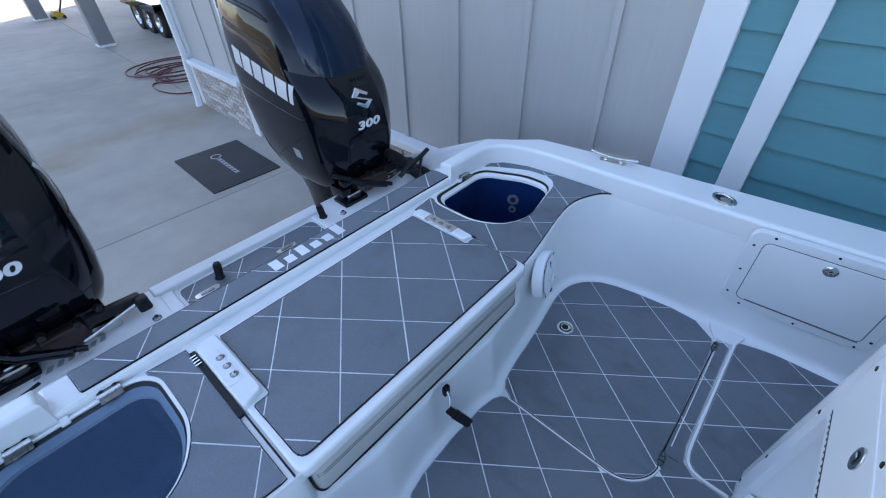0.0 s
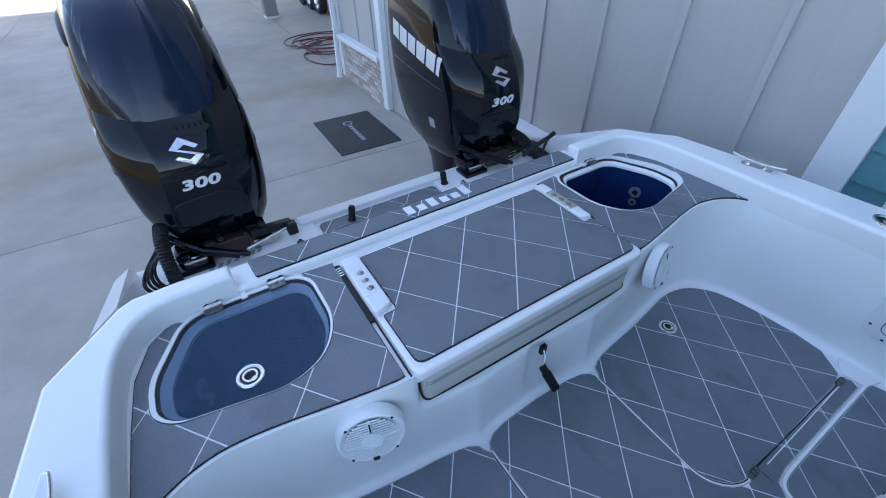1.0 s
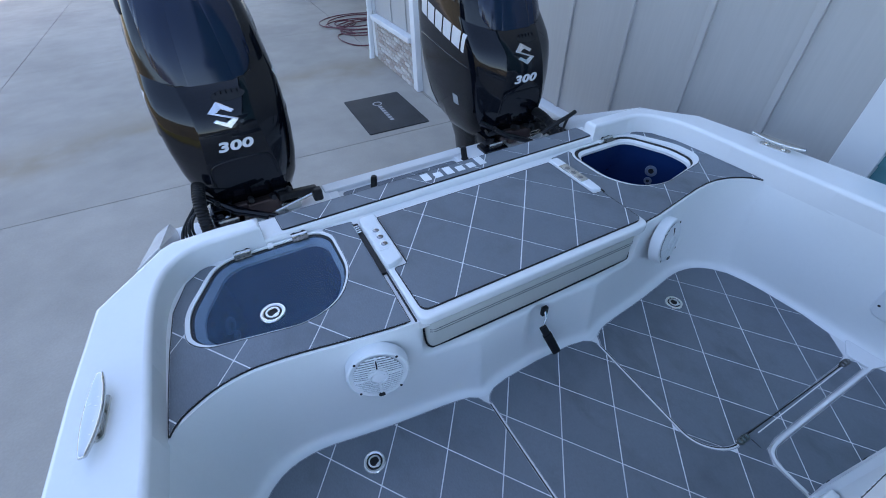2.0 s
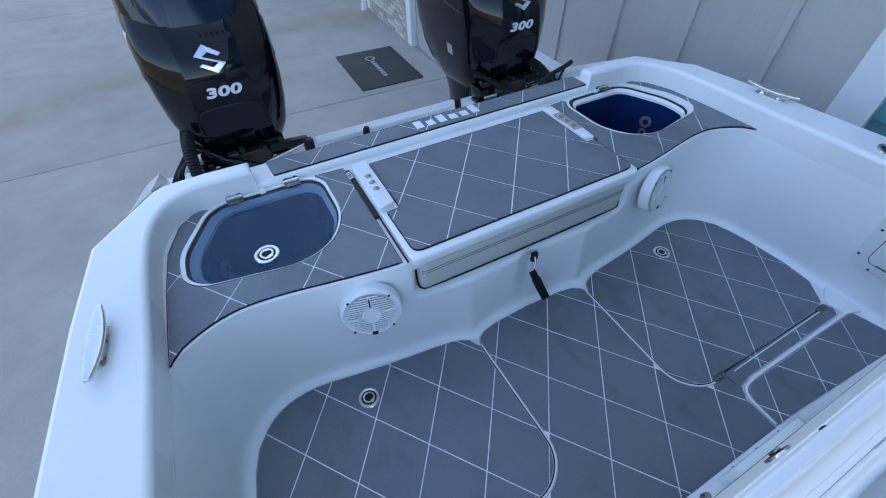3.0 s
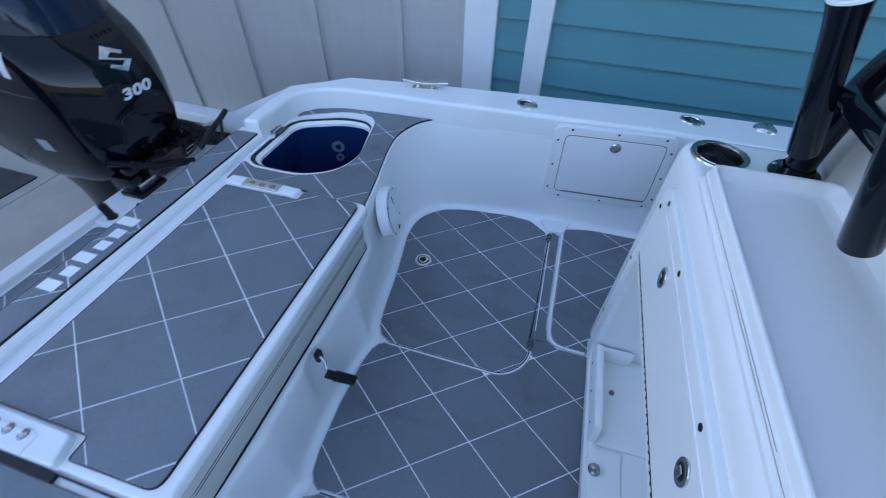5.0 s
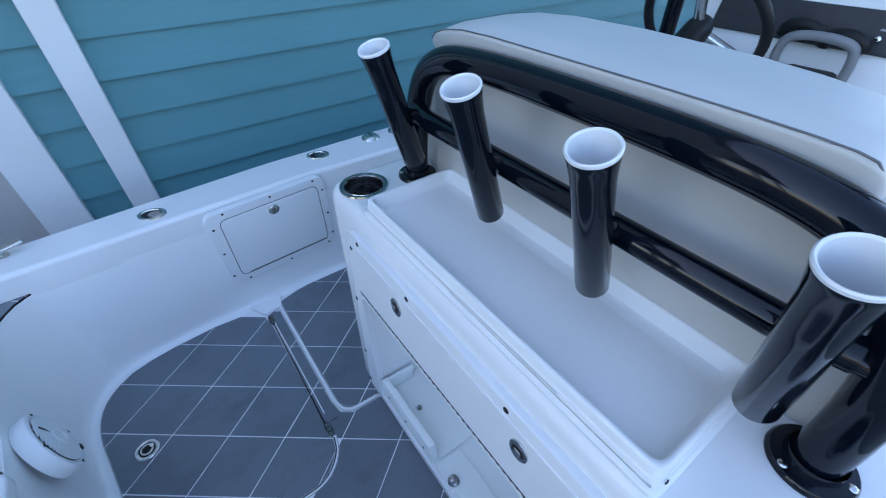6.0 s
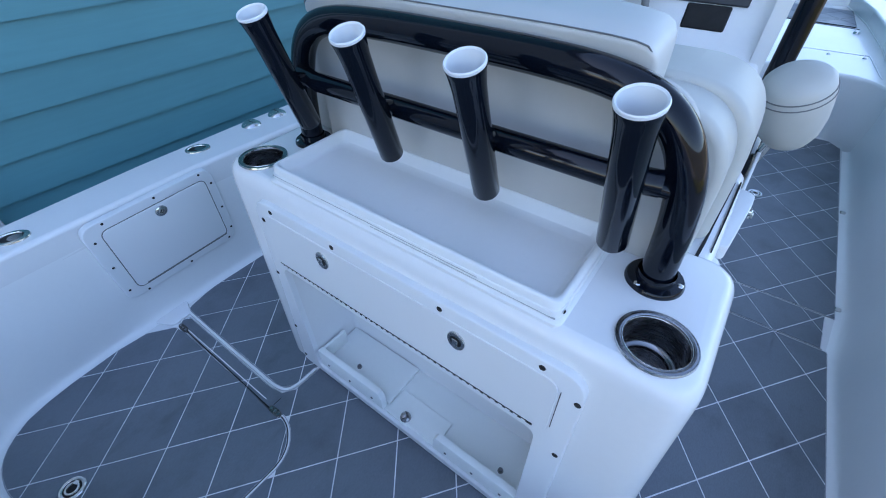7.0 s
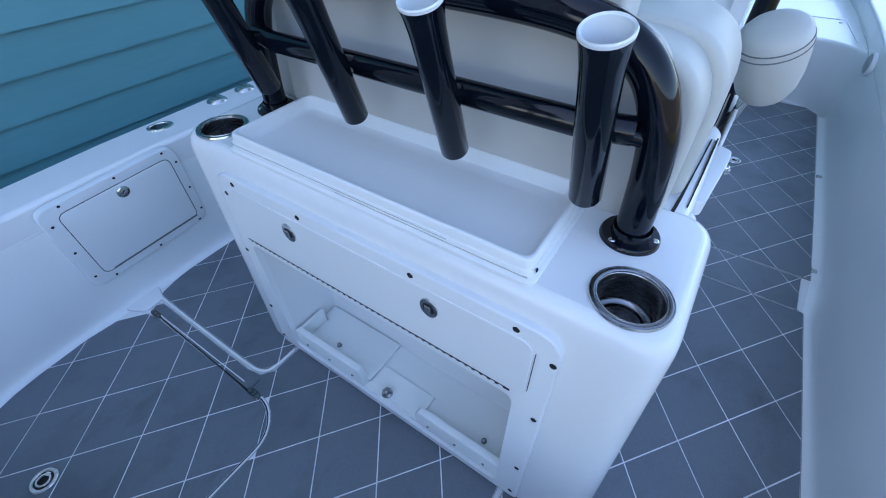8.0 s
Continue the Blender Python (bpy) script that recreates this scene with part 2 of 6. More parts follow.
def resample(pts, n):
    p = [Vector(q).to_2d() for q in pts]
    d = [0.0]
    for a, b in zip(p, p[1:]):
        d.append(d[-1] + (b - a).length)
    out, j = [], 0
    for i in range(n):
        s = d[-1] * i / (n - 1)
        while j < len(d) - 2 and d[j + 1] < s:
            j += 1
        w = (s - d[j]) / max(d[j + 1] - d[j], 1e-9)
        q = p[j].lerp(p[j + 1], min(max(w, 0), 1))
        out.append((q.x, q.y))
    return out


def smoothed(pts, rounds=2):
    """An open line made smooth by cutting its corners."""
    for _ in range(rounds):
        out = [tuple(pts[0])]
        for a, b in zip(pts, pts[1:]):
            a, b = Vector(a), Vector(b)
            out += [tuple(a.lerp(b, 0.25)), tuple(a.lerp(b, 0.75))]
        pts = out + [tuple(pts[-1])]
    return pts


def loft(rings, closed=True, cap=True):
    bm = bmesh.new()
    vs = [[bm.verts.new(p) for p in ring] for ring in rings]
    n = len(vs[0])
    for a, b in zip(vs, vs[1:]):
        for i in range(n if closed else n - 1):
            j = (i + 1) % n
            bm.faces.new((a[i], a[j], b[j], b[i]))
    if cap and closed:
        bm.faces.new(vs[0][::-1])
        bm.faces.new(vs[-1])
    bmesh.ops.recalc_face_normals(bm, faces=bm.faces)
    return bm


def revolve(profile, seg=28, cap=False):
    """A body of revolution about z from (radius, height) pairs."""
    rings = [[(r * math.cos(2 * math.pi * i / seg), r * math.sin(2 * math.pi * i / seg), z) for i in range(seg)] for r, z in profile]
    return loft(rings, True, cap)


def tube(pts, r, seg=12, cap=True, radii=None):
    pts = [Vector(p) for p in pts]
    rings, up = [], None
    for i, p in enumerate(pts):
        d = (pts[min(i + 1, len(pts) - 1)] - pts[max(i - 1, 0)]).normalized()
        if up is None:
            up = d.orthogonal().normalized()
        up = (up - d * up.dot(d)).normalized()
        side = d.cross(up)
        rr = radii[i] if radii else r
        rings.append([tuple(p + (up * math.cos(2 * math.pi * j / seg) + side * math.sin(2 * math.pi * j / seg)) * rr) for j in range(seg)])
    return loft(rings, True, cap)


def ribbon(pts, w, z0, z1):
    """A flat strip of width w along an open plan line."""
    p = [Vector(q).to_2d() for q in pts]
    a, b = [], []
    for i in range(len(p)):
        d = (p[min(i + 1, len(p) - 1)] - p[max(i - 1, 0)]).normalized()
        n = Vector((-d.y, d.x)) * (w / 2)
        a.append(p[i] + n)
        b.append(p[i] - n)
    rings = [[(*q, z0) for q in a], [(*q, z1) for q in a], [(*q, z1) for q in b], [(*q, z0) for q in b]]
    rings = [list(r) for r in zip(*rings)]
    return loft(rings, True, True)


def screw(parent, m, r=0.006, name="screw", material=None):
    bm = revolve([(0.0, 0.0022), (r * 0.5, 0.0021), (r * 0.85, 0.0014), (r, 0.0)], 10)
    return part(name, moved(bm, m), material or RUBBER, parent, smooth=60)


def mirrored(pts):
    return [(-x, y) for x, y in pts][::-1]


CELL_X, CELL_Y = 0.2325, 0.1495      # half height and full width of a diamond of the deck foam


def diamonds(name, parent, poly, z0, z1, ox, oy, groove=0.0039, base=True, cell=(CELL_X, CELL_Y)):
    """Foam sheet on a plan: a white base and one grey panel for each diamond between the routed lines."""
    if base:
        part(name + "_base", prism(poly, z0, z1 - 0.0012), FOAMW, parent, "white foam under the routed lines")
    bm = bmesh.new()
    bm.faces.new([bm.verts.new((x, y, 0)) for x, y in poly])
    lx = [p[0] for p in poly]
    ly = [p[1] for p in poly]
    d = Vector((cell[0] / 2, cell[1], 0))
    for s in (1, -1):
        nrm = Vector((d.y, -s * d.x, 0)).normalized()
        gap = cell[0] * abs(nrm.x)
        vals = [Vector((x - ox, y - oy, 0)).dot(nrm) for x in (min(lx), max(lx)) for y in (min(ly), max(ly))]
        for k in range(math.floor(min(vals) / gap), math.ceil(max(vals) / gap) + 1):
            co = Vector((ox, oy, 0)) + nrm * gap * k
            bmesh.ops.bisect_plane(bm, geom=list(bm.verts) + list(bm.edges) + list(bm.faces), plane_co=co, plane_no=nrm)
    faces = [[v.co.copy() for v in f.verts] for f in bm.faces if f.calc_area() > 2e-4]
    bm.free()
    for pts in faces:
        b = bmesh.new()
        f = b.faces.new([b.verts.new((p.x, p.y, z1)) for p in pts])
        b.normal_update()
        if f.normal.z < 0:
            f.normal_flip()
        r = bmesh.ops.inset_region(b, faces=[f], thickness=groove / 2, use_even_offset=True, use_boundary=True)
        bmesh.ops.delete(b, geom=r["faces"], context="FACES")
        if not b.faces:
            b.free()
            continue
        core = [[(v.co.x, v.co.y) for v in g.verts] for g in b.faces]
        b.free()
        for q in core:
            part("panel", prism(q, z0 + 0.001, z1), FOAM, parent)


# ---- ground ----
GZ = -1.10
ground = tagged(part("ground", box(-90, 90, -60, 140, GZ - 0.25, GZ - 0.012), JOINT), "dirt-filled joints under the concrete driveway", "ground", kind="structure")
xs = [-90, -30, -12, -8.1, -4.2, 1.84, 9, 40, 90]
ys = [-60, -20, -6, -1.0, 4.12, 9.56, 14.85, 20.1, 40, 140]
for x0, x1 in zip(xs, xs[1:]):
    for y0, y1 in zip(ys, ys[1:]):
        part("slab", box(x0 + 0.006, x1 - 0.006, y0 + 0.006, y1 - 0.006, GZ - 0.2, GZ), CONCRETE, ground)

tagged(part("lawn", prism(rounded([(-14.9, -6.0), (-8.3, -6.0), (-8.5, 5.6), (-14.9, 6.0)], 0.6, 4), GZ - 0.05, GZ + 0.025, 0.012), GRASS), "dry yellow-green grass verge beside the driveway", "lawn", kind="structure")

# ---- house ----
WX = 1.88
TOP = 8.6
wall_white = tagged(part("wall_white", box(WX, WX + 0.25, 0.02, 7.18, GZ, TOP), GREIGE), "greige board-and-batten house wall", "wall", kind="structure")
for y in (0.52, 1.06, 1.63, 2.22, 2.80, 3.38, 3.96, 4.54, 5.12, 5.78, 6.40):
    part("batten", box(WX - 0.019, WX - 0.0005, y - 0.022, y + 0.022, -0.22 if y < 5.0 else -0.40, TOP, 0.003), GREIGE, wall_white)
wall_teal = tagged(part("wall_teal", box(WX + 0.03, WX + 0.25, -16, 0.018, GZ, TOP), TEAL), "teal house wall behind the lap siding", "wall", kind="structure")
lap = 0.1575
z = -1.085
while z < TOP - 0.1:
    for y0, y1 in ((-4.2, 0.0), (-8.4, -4.205), (-12.6, -8.405), (-16, -12.605)):
        if y1 < -8 and z > 3:
            continue
        ring0 = [(WX - 0.008, y0, z), (WX + 0.03, y0, z), (WX + 0.03, y0, z + lap + 0.02), (WX + 0.016, y0, z + lap + 0.02)]
        ring1 = [(a, y1, c) for a, b, c in ring0]
        part("siding_board", loft([ring0, ring1]), TEAL, wall_teal)
    z += lap
trim_near = tagged(part("trim_1", box(WX - 0.03, WX + 0.03, -0.035, 0.135, GZ, TOP, 0.004), TRIM), "wide white painted corner board", "trim", kind="structure")
trim_post = tagged(part("trim_2", box(WX - 0.045, WX + 0.002, -0.318, -0.205, GZ, TOP, 0.004), TRIM), "narrow white painted vertical board on teal siding", "trim", kind="structure")

# brick skirt along the foot of the wall
def brick_skirt(name, y0, y1, ztop, seed):
    rnd = random.Random(seed)
    base = tagged(part(name, box(WX - 0.07, WX - 0.002, y0, y1, GZ, ztop), MORTAR), "whitewashed old brick skirt with grey mortar", "brick wall", kind="structure")
    bl, bh = 0.203, 0.066
    protos = []
    for i in range(4):
        b = box(-0.014, 0.014, -bl / 2 + 0.006, bl / 2 - 0.006, -bh / 2 + 0.005, bh / 2 - 0.005, 0.006, 1)
        for v in b.verts:
            v.co += Vector((rnd.uniform(-.003, .003), rnd.uniform(-.004, .004), rnd.uniform(-.003, .003)))
        me = bpy.data.meshes.new("brick")
        b.to_mesh(me)
        b.free()
        me.materials.append(BRICK)
        protos.append(me)
    row, zz, cells = 0, GZ + bh / 2, []
    while zz < ztop - bh * 0.4:
        y = y0 + (bl / 2 if row % 2 else bl)
        while y < y1 - bl * 0.3:
            cells.append((y, zz))
            y += bl
        row, zz = row + 1, zz + bh
    for y, zz in cells[:290]:
        o = new("brick", rnd.choice(protos))
        o.location = (WX - 0.072 + rnd.uniform(-.003, .003), y, zz)
        o.parent = base
    part("cap", box(WX - 0.13, WX - 0.001, y0, y1, ztop, ztop + 0.075, 0.008), TRIM, base, "white painted sloping cap board")
    return base

brick_skirt("brick_wall_1", 5.45, 7.12, -0.44, 3)
brick_skirt("brick_wall_2", 1.2, 3.2, -0.28, 4)
tagged(part("trim_3", box(WX - 0.09, WX - 0.001, 5.28, 5.43, GZ, TOP, 0.005), TRIM), "white painted vertical wall trim", "trim", kind="structure")
tagged(part("trim_4", box(WX - 0.05, WX + 0.26, 7.19, 7.33, GZ, TOP, 0.005), TRIM), "white painted corner trim of the house", "trim", kind="structure")
back_wall = tagged(part("wall_end", box(WX + 0.25, 9.0, 6.93, 7.18, GZ, TOP), GREIGE), "greige end wall of the house", "wall", kind="structure")
tagged(part("roof", box(WX - 0.35, 9.4, -16.3, 7.53, TOP, TOP + 0.25), POSTGREY), "dark flat roof of the house", "roof", kind="structure")
tagged(part("wall_far", box(8.8, 9.0, -16, 6.93, GZ, TOP), GREIGE), "greige far wall of the house", "wall", kind="structure")
tagged(part("wall_south", box(WX + 0.25, 8.8, -16, -15.8, GZ, TOP), GREIGE), "greige front wall of the house", "wall", kind="structure")

# unseen boundary walls, added to close the yard and shape bounce and reflections
tagged(part("wall_yard_west", box(-15.4, -15.0, -22, 32, GZ, 3.0), FENCE), "unseen grey-olive wall added to shape bounce and reflections", "wall", kind="structure")
tagged(part("wall_yard_south", box(-15.0, 9.0, -20.4, -20.0, GZ, 2.2), STUCCO), "unseen pale wall added to close the yard and bounce light", "wall", kind="structure")

# downspout at the corner
dsp = empty("downspout", "white metal downspout strapped to the house corner", "downspout")
sq = [(-0.04, -0.03), (0.04, -0.03), (0.04, 0.03), (-0.04, 0.03)]
sq = rounded(sq, 0.012, 3)
line = [(1.78, 7.21, TOP), (1.78, 7.21, -0.35), (1.76, 7.21, -0.45), (1.72, 7.16, -0.95), (1.68, 7.09, -1.06)]
part("pipe", loft([[(x + a, y + b, z) for a, b in sq] for x, y, z in line]), TRIM, dsp, smooth=40)
for zz in (-0.33, 1.4):
    part("strap", box(1.735, 1.85, 7.17, 7.25, zz, zz + 0.03, 0.004), TRIM, dsp)

# far carport: posts, loaded trailer
for i, (x, y) in enumerate(((1.91, 13.1), (1.54, 18.35))):
    p = empty("carport_post", "grey painted square carport post on a white foot", "post", "carport posts")
    part("shaft", box(x - 0.17, x + 0.17, y - 0.17, y + 0.17, GZ, TOP, 0.012), POSTGREY, p)
    part("foot", joined(box(x - 0.185, x + 0.185, y - 0.185, y + 0.185, GZ, GZ + 0.035, 0.008), box(x - 0.178, x + 0.178, y - 0.178, y + 0.178, GZ + 0.03, GZ + 0.055, 0.006)), TRIM, p)
# roof out of view; its end places the shadow edge on the driveway
tagged(part("carport_roof", box(1.0, 9.4, 7.54, 25.0, TOP, TOP + 0.3), POSTGREY), "grey carport roof on square posts", "roof", kind="structure")

# unseen wall, added to keep the sun out from under the roof
tagged(part("wall_carport", box(9.1, 9.4, 7.18, 25.0, GZ, TOP), GREIGE), "unseen greige wall added behind the carport to block sun", "wall", kind="structure")

def trailer_wheel(parent, x, y, r=0.36):
    w = part("wheel", moved(revolve([(r * 0.62, -0.1), (r * 0.9, -0.11), (r, -0.07), (r, 0.07), (r * 0.9, 0.11), (r * 0.62, 0.1), (r * 0.62, -0.1)], 28), Matrix.Translation((x, y, GZ + r)) @ pose(0, 0, 0, 0, 90, 0)), TYRE, parent, "black trailer tyre", smooth=40)
    part("rim", moved(revolve([(0.0, -0.06), (r * 0.2, -0.075), (r * 0.3, -0.05), (r * 0.52, -0.045), (r * 0.62, -0.09), (r * 0.62, 0.05)], 20), Matrix.Translation((x, y, GZ + r)) @ pose(0, 0, 0, 0, 90, 0)), STEEL, w, "bright alloy rim", smooth=30)

trailer = empty("boat_trailer", "black triple-axle boat trailer with bright rims", "trailer")
for y in (12.74, 13.52, 14.3):
    trailer_wheel(trailer, 3.22, y)
part("fender", joined(box(3.0, 3.48, 12.25, 14.85, GZ + 0.74, GZ + 0.8, 0.02), box(3.0, 3.03, 12.25, 14.85, GZ + 0.62, GZ + 0.76, 0.01)), COWL, trailer)
part("frame", joined(box(3.76, 3.88, 10.2, 17.6, GZ + 0.45, GZ + 0.62, 0.01), box(5.26, 5.38, 10.2, 17.6, GZ + 0.45, GZ + 0.62, 0.01), box(3.36, 5.46, 13.4, 13.5, GZ + 0.34, GZ + 0.46, 0.01)), COWL, trailer)

jack = empty("floor_jack", "small yellow and black floor jack under the carport", "jack")
part("frame", joined(box(1.80, 2.12, 18.04, 18.14, GZ + 0.05, GZ + 0.16, 0.015), box(1.80, 2.12, 18.26, 18.36, GZ + 0.05, GZ + 0.16, 0.015), box(1.86, 1.98, 18.06, 18.34, GZ + 0.08, GZ + 0.22, 0.02)), YELLOW, jack, "yellow painted steel frame", smooth=40)
part("handle", tube([(2.05, 18.20, GZ + 0.16), (2.20, 18.20, GZ + 0.42), (2.26, 18.20, GZ + 0.60)], 0.022, 8), TYRE, jack, "black handle", smooth=60)
for x, y in ((1.83, 18.03), (1.83, 18.37), (2.09, 18.03), (2.09, 18.37)):
    part("caster", moved(revolve([(0, -0.02), (0.045, -0.02), (0.05, 0.0), (0.045, 0.02), (0, 0.02)], 16), pose(x, y, GZ + 0.05, 90)), TYRE, jack, "black caster wheel", smooth=40)

# coiled hose and the loose foot mat on the driveway
hose_pts = []
rnd = random.Random(8)
for i in range(180):
    t = i / 26
    rr = 0.46 + 0.19 * math.sin(1.3 * t) + 0.13 * math.sin(3.1 * t + 1)
    cx = 2.18 + 0.22 * math.sin(0.23 * t * 6.28)
    cy = 9.51 + 0.35 * math.cos(0.31 * t * 6.28)
    hose_pts.append((cx + 1.15 * rr * math.cos(6.283 * t * 0.97), cy + 0.95 * rr * math.sin(6.283 * t * 0.97), GZ + 0.018 + 0.016 * (i % 36) / 36 + 0.02 * abs(math.sin(t * 2))))
for i in range(60):
    t = i / 59
    hose_pts.append((1.93 - 0.55 * math.sin(3.1 * t) + 0.3 * t, 8.88 - 0.78 * t + 0.3 * math.sin(6 * t), GZ + 0.018))
hose = tagged(part("garden_hose", tube(smoothed(hose_pts, 1), 0.013, 7), HOSE, smooth=60), "dark red rubber hose lying in loose coils", "hose")

foot_mat = empty("floor_mat", "black rubber floor mat with a grey printed mark", "mat")
mx0, mx1, my0, my1 = 0.655, 1.505, 4.255, 5.445
part("sheet", prism(rounded([(mx0, my0), (mx1, my0), (mx1, my1), (mx0, my1)], 0.02, 3), GZ, GZ + 0.012, 0.003), DOORMAT, foot_mat)
bars = []
for i in range(7):
    yy = 5.02 - i * 0.078
    bars.append(box(1.047, 1.047 + 0.055, yy - 0.028, yy + 0.028, GZ + 0.0125, GZ + 0.0138))
for b in bars:
    part("printed_bar", b, MATGREY, foot_mat, "plain grey printed bar")
part("printed_ring", moved(revolve([(0.050, 0), (0.050, 0.0014), (0.070, 0.0014), (0.070, 0)], 28), Matrix.Translation((1.075, 5.145, GZ + 0.0122))), MATGREY, foot_mat, "grey printed ring")


# the house and its yard stand slightly askew to the boat
for ob in [o for o in scene.objects if o.parent is None and o.type in ("MESH", "EMPTY")]:
    ob.matrix_basis = pose(0, 0, 0, 0, 0, -1.37) @ ob.matrix_basis

# ---- boat shell ----
def side_x(y):
    """Half width of the cockpit's inner wall at y."""
    t = [(0.6, 1.08), (0.1, 1.09), (-0.2, 1.102), (-0.5, 1.115), (-0.9, 1.13), (-1.3, 1.11), (-1.88, 1.088), (-2.15, 1.115), (-3.9, 1.10), (-5.0, 1.05), (-6.0, 0.85)]
    for (a, u), (b, v) in zip(t, t[1:]):
        if y >= b:
            return u + (v - u) * (y - a) / (b - a)
    return t[-1][1]


SIDE_Y = [0.0, -0.1, -0.2, -0.35, -0.5, -0.7, -0.9, -1.1, -1.3, -1.6, -1.88, -2.03, -2.15, -2.6, -3.0, -3.5, -3.9, -4.6, -5.3, -6.0]
FLOOR_AFT = [(0.0, 0.024), (0.15, 0.016), (0.222, 0.002), (0.250, -0.010), (0.275, 0.008), (0.35, 0.030), (0.56, 0.052), (0.70, 0.074), (0.80, 0.092), (0.88, 0.092), (0.955, 0.074), (1.02, 0.030), (1.068, -0.035)]
TOP_AFT = [(0.0, 0.047), (0.25, 0.048), (0.47, 0.052), (0.63, 0.076), (0.77, 0.102), (0.86, 0.113), (0.92, 0.113), (0.985, 0.098), (1.045, 0.066), (1.092, 0.030), (1.096, 0.012)]
fl = resample(smoothed(FLOOR_AFT, 1), 90)
tp = resample(smoothed(TOP_AFT, 2), 90)
floor_side = [(1.092, -0.10), (1.108, -0.2), (1.122, -0.35)] + [(side_x(y) + 0.01, y) for y in SIDE_Y[4:]]
top_side = [(1.096, -0.03), (1.102, -0.2), (1.108, -0.35)] + [(side_x(y), y) for y in SIDE_Y[4:]]
F = fl + floor_side
T = tp + top_side


def plan_normals(p):
    out = []
    for i in range(len(p)):
        d = (Vector(p[min(i + 1, len(p) - 1)]) - Vector(p[max(i - 1, 0)])).normalized()
        out.append(Vector((d.y, -d.x)))
    out[0] = Vector((0, -1))
    return out


NF = plan_normals(F)


def ease(x, a, b):
    t = min(max((x - a) / (b - a), 0), 1)
    return t * t * (3 - 2 * t)


def liner_ring(z, inset, off):
    """One level of the cockpit liner's half: between the floor's and the deck's outline, with the pocket under the lid."""
    ring, w = [], z / 0.44
    for i, ((a, b), (c, d)) in enumerate(zip(F, T)):
        q = Vector((a, b)).lerp(Vector((c, d)), w) + NF[i] * inset
        if i >= 84 and z > 0.1:
            q.x += off * min((i - 83) / 6, 1) * min((z - 0.1) / 0.34, 1)
        if i < 90:
            pocket = (1 - ease(abs(q.x), 0.405, 0.445)) * ease(z, 0.272, 0.292)
            q.y += 0.052 * pocket
            foot = (1 - ease(abs(q.x), 0.01, 0.05)) * ease(z, 0.05, 0.10) * (1 - ease(z, 0.25, 0.28))
            q.y += 0.016 * foot
        ring.append((q.x, q.y, z))
    return ring


levels = [(0.0, 0.030), (0.003, 0.018), (0.010, 0.008), (0.022, 0.002), (0.04, 0.0), (0.06, 0), (0.10, 0), (0.15, 0), (0.20, 0), (0.25, 0), (0.268, 0), (0.276, 0), (0.284, 0), (0.292, 0), (0.33, 0), (0.38, 0), (0.42, 0), (0.44, 0)]
halves = []
for s, off in ((1, 0.0), (-1, 0.0)):
    rings = [[(s * x, y, z) for x, y, z in liner_ring(z, i, off)] for z, i in levels]
    b = loft(rings, False)
    bmesh.ops.recalc_face_normals(b, faces=b.faces)
    halves.append(b)
liner = joined(*halves)
bmesh.ops.remove_doubles(liner, verts=liner.verts, dist=0.0008)
cockpit_liner = tagged(part("cockpit_liner", liner, GELSOFT, smooth=50), "white moulded gelcoat cockpit liner with rounded corners", "cockpit liner", kind="structure")

# floor: white moulded pan with foam sheets, seams and hatches
floor = tagged(part("floor", prism([(1.16, 0.12), (1.16, -2.4), (1.13, -4.2), (0.9, -6), (-0.9, -6), (-1.13, -4.2), (-1.16, -2.4), (-1.16, 0.12)], -0.12, 0.0), GEL), "white cockpit sole under grey diamond foam sheets", "floor", kind="structure")

# deck behind the cockpit, with an opening for the open well
def loops_filled(loops, z0, z1):
    """A slab with holes: the first loop is its rim."""
    bm = bmesh.new()
    edges = []
    for lp in loops:
        vs = [bm.verts.new((x, y, z1)) for x, y in lp]
        edges += [bm.edges.new((vs[i], vs[(i + 1) % len(vs)])) for i in range(len(vs))]
    bmesh.ops.triangle_fill(bm, use_beauty=True, use_dissolve=False, edges=edges)
    up = list(bm.faces)
    bm.normal_update()
    for f in up:
        if f.normal.z < 0:
            f.normal_flip()
    ext = bmesh.ops.extrude_face_region(bm, geom=up, use_keep_orig=True)
    for g in ext["geom"]:
        if isinstance(g, bmesh.types.BMVert):
            g.co.z = z0
    bmesh.ops.recalc_face_normals(bm, faces=bm.faces)
    return bm


WELL = [(1.038, 0.400), (0.948, 0.570), (0.895, 0.600), (0.590, 0.600), (0.548, 0.552), (0.546, 0.352), (0.610, 0.242), (0.720, 0.199), (0.992, 0.246), (1.038, 0.292)]
well = rounded(WELL, [0.05, 0.04, 0.05, 0.05, 0.04, 0.06, 0.06, 0.06, 0.04, 0.04], 6)


STEPS = ((1.0, 1.0, 1.0), (0.995, 0.995, 0.995), (0.85, 0.955, 0.978), (0.82, 0.925, 0.958), (0.79, 0.90, 0.938), (0.75, 0.86, 0.90))


def well_step(i, s=1):
    """The well's outline stepped inwards: wide outboard, narrow inboard and aft, nothing in front."""
    kp, ki, ky = STEPS[i]
    kp = kp if s > 0 else 1 - (0, 0.3, 0.3, 0.35, 0.38, 0.66)[i] * (1 - kp)
    if s < 0 and i > 3:
        ki, ky = ((0.915, 0.935), (0.84, 0.878))[i - 4]
    p = [(0.75 + (x - 0.75) * (kp if x > 0.75 else ki), 0.22 + (y - 0.22) * ky) for x, y in well]
    return p if s > 0 else [(-x, y) for x, y in p][::-1]


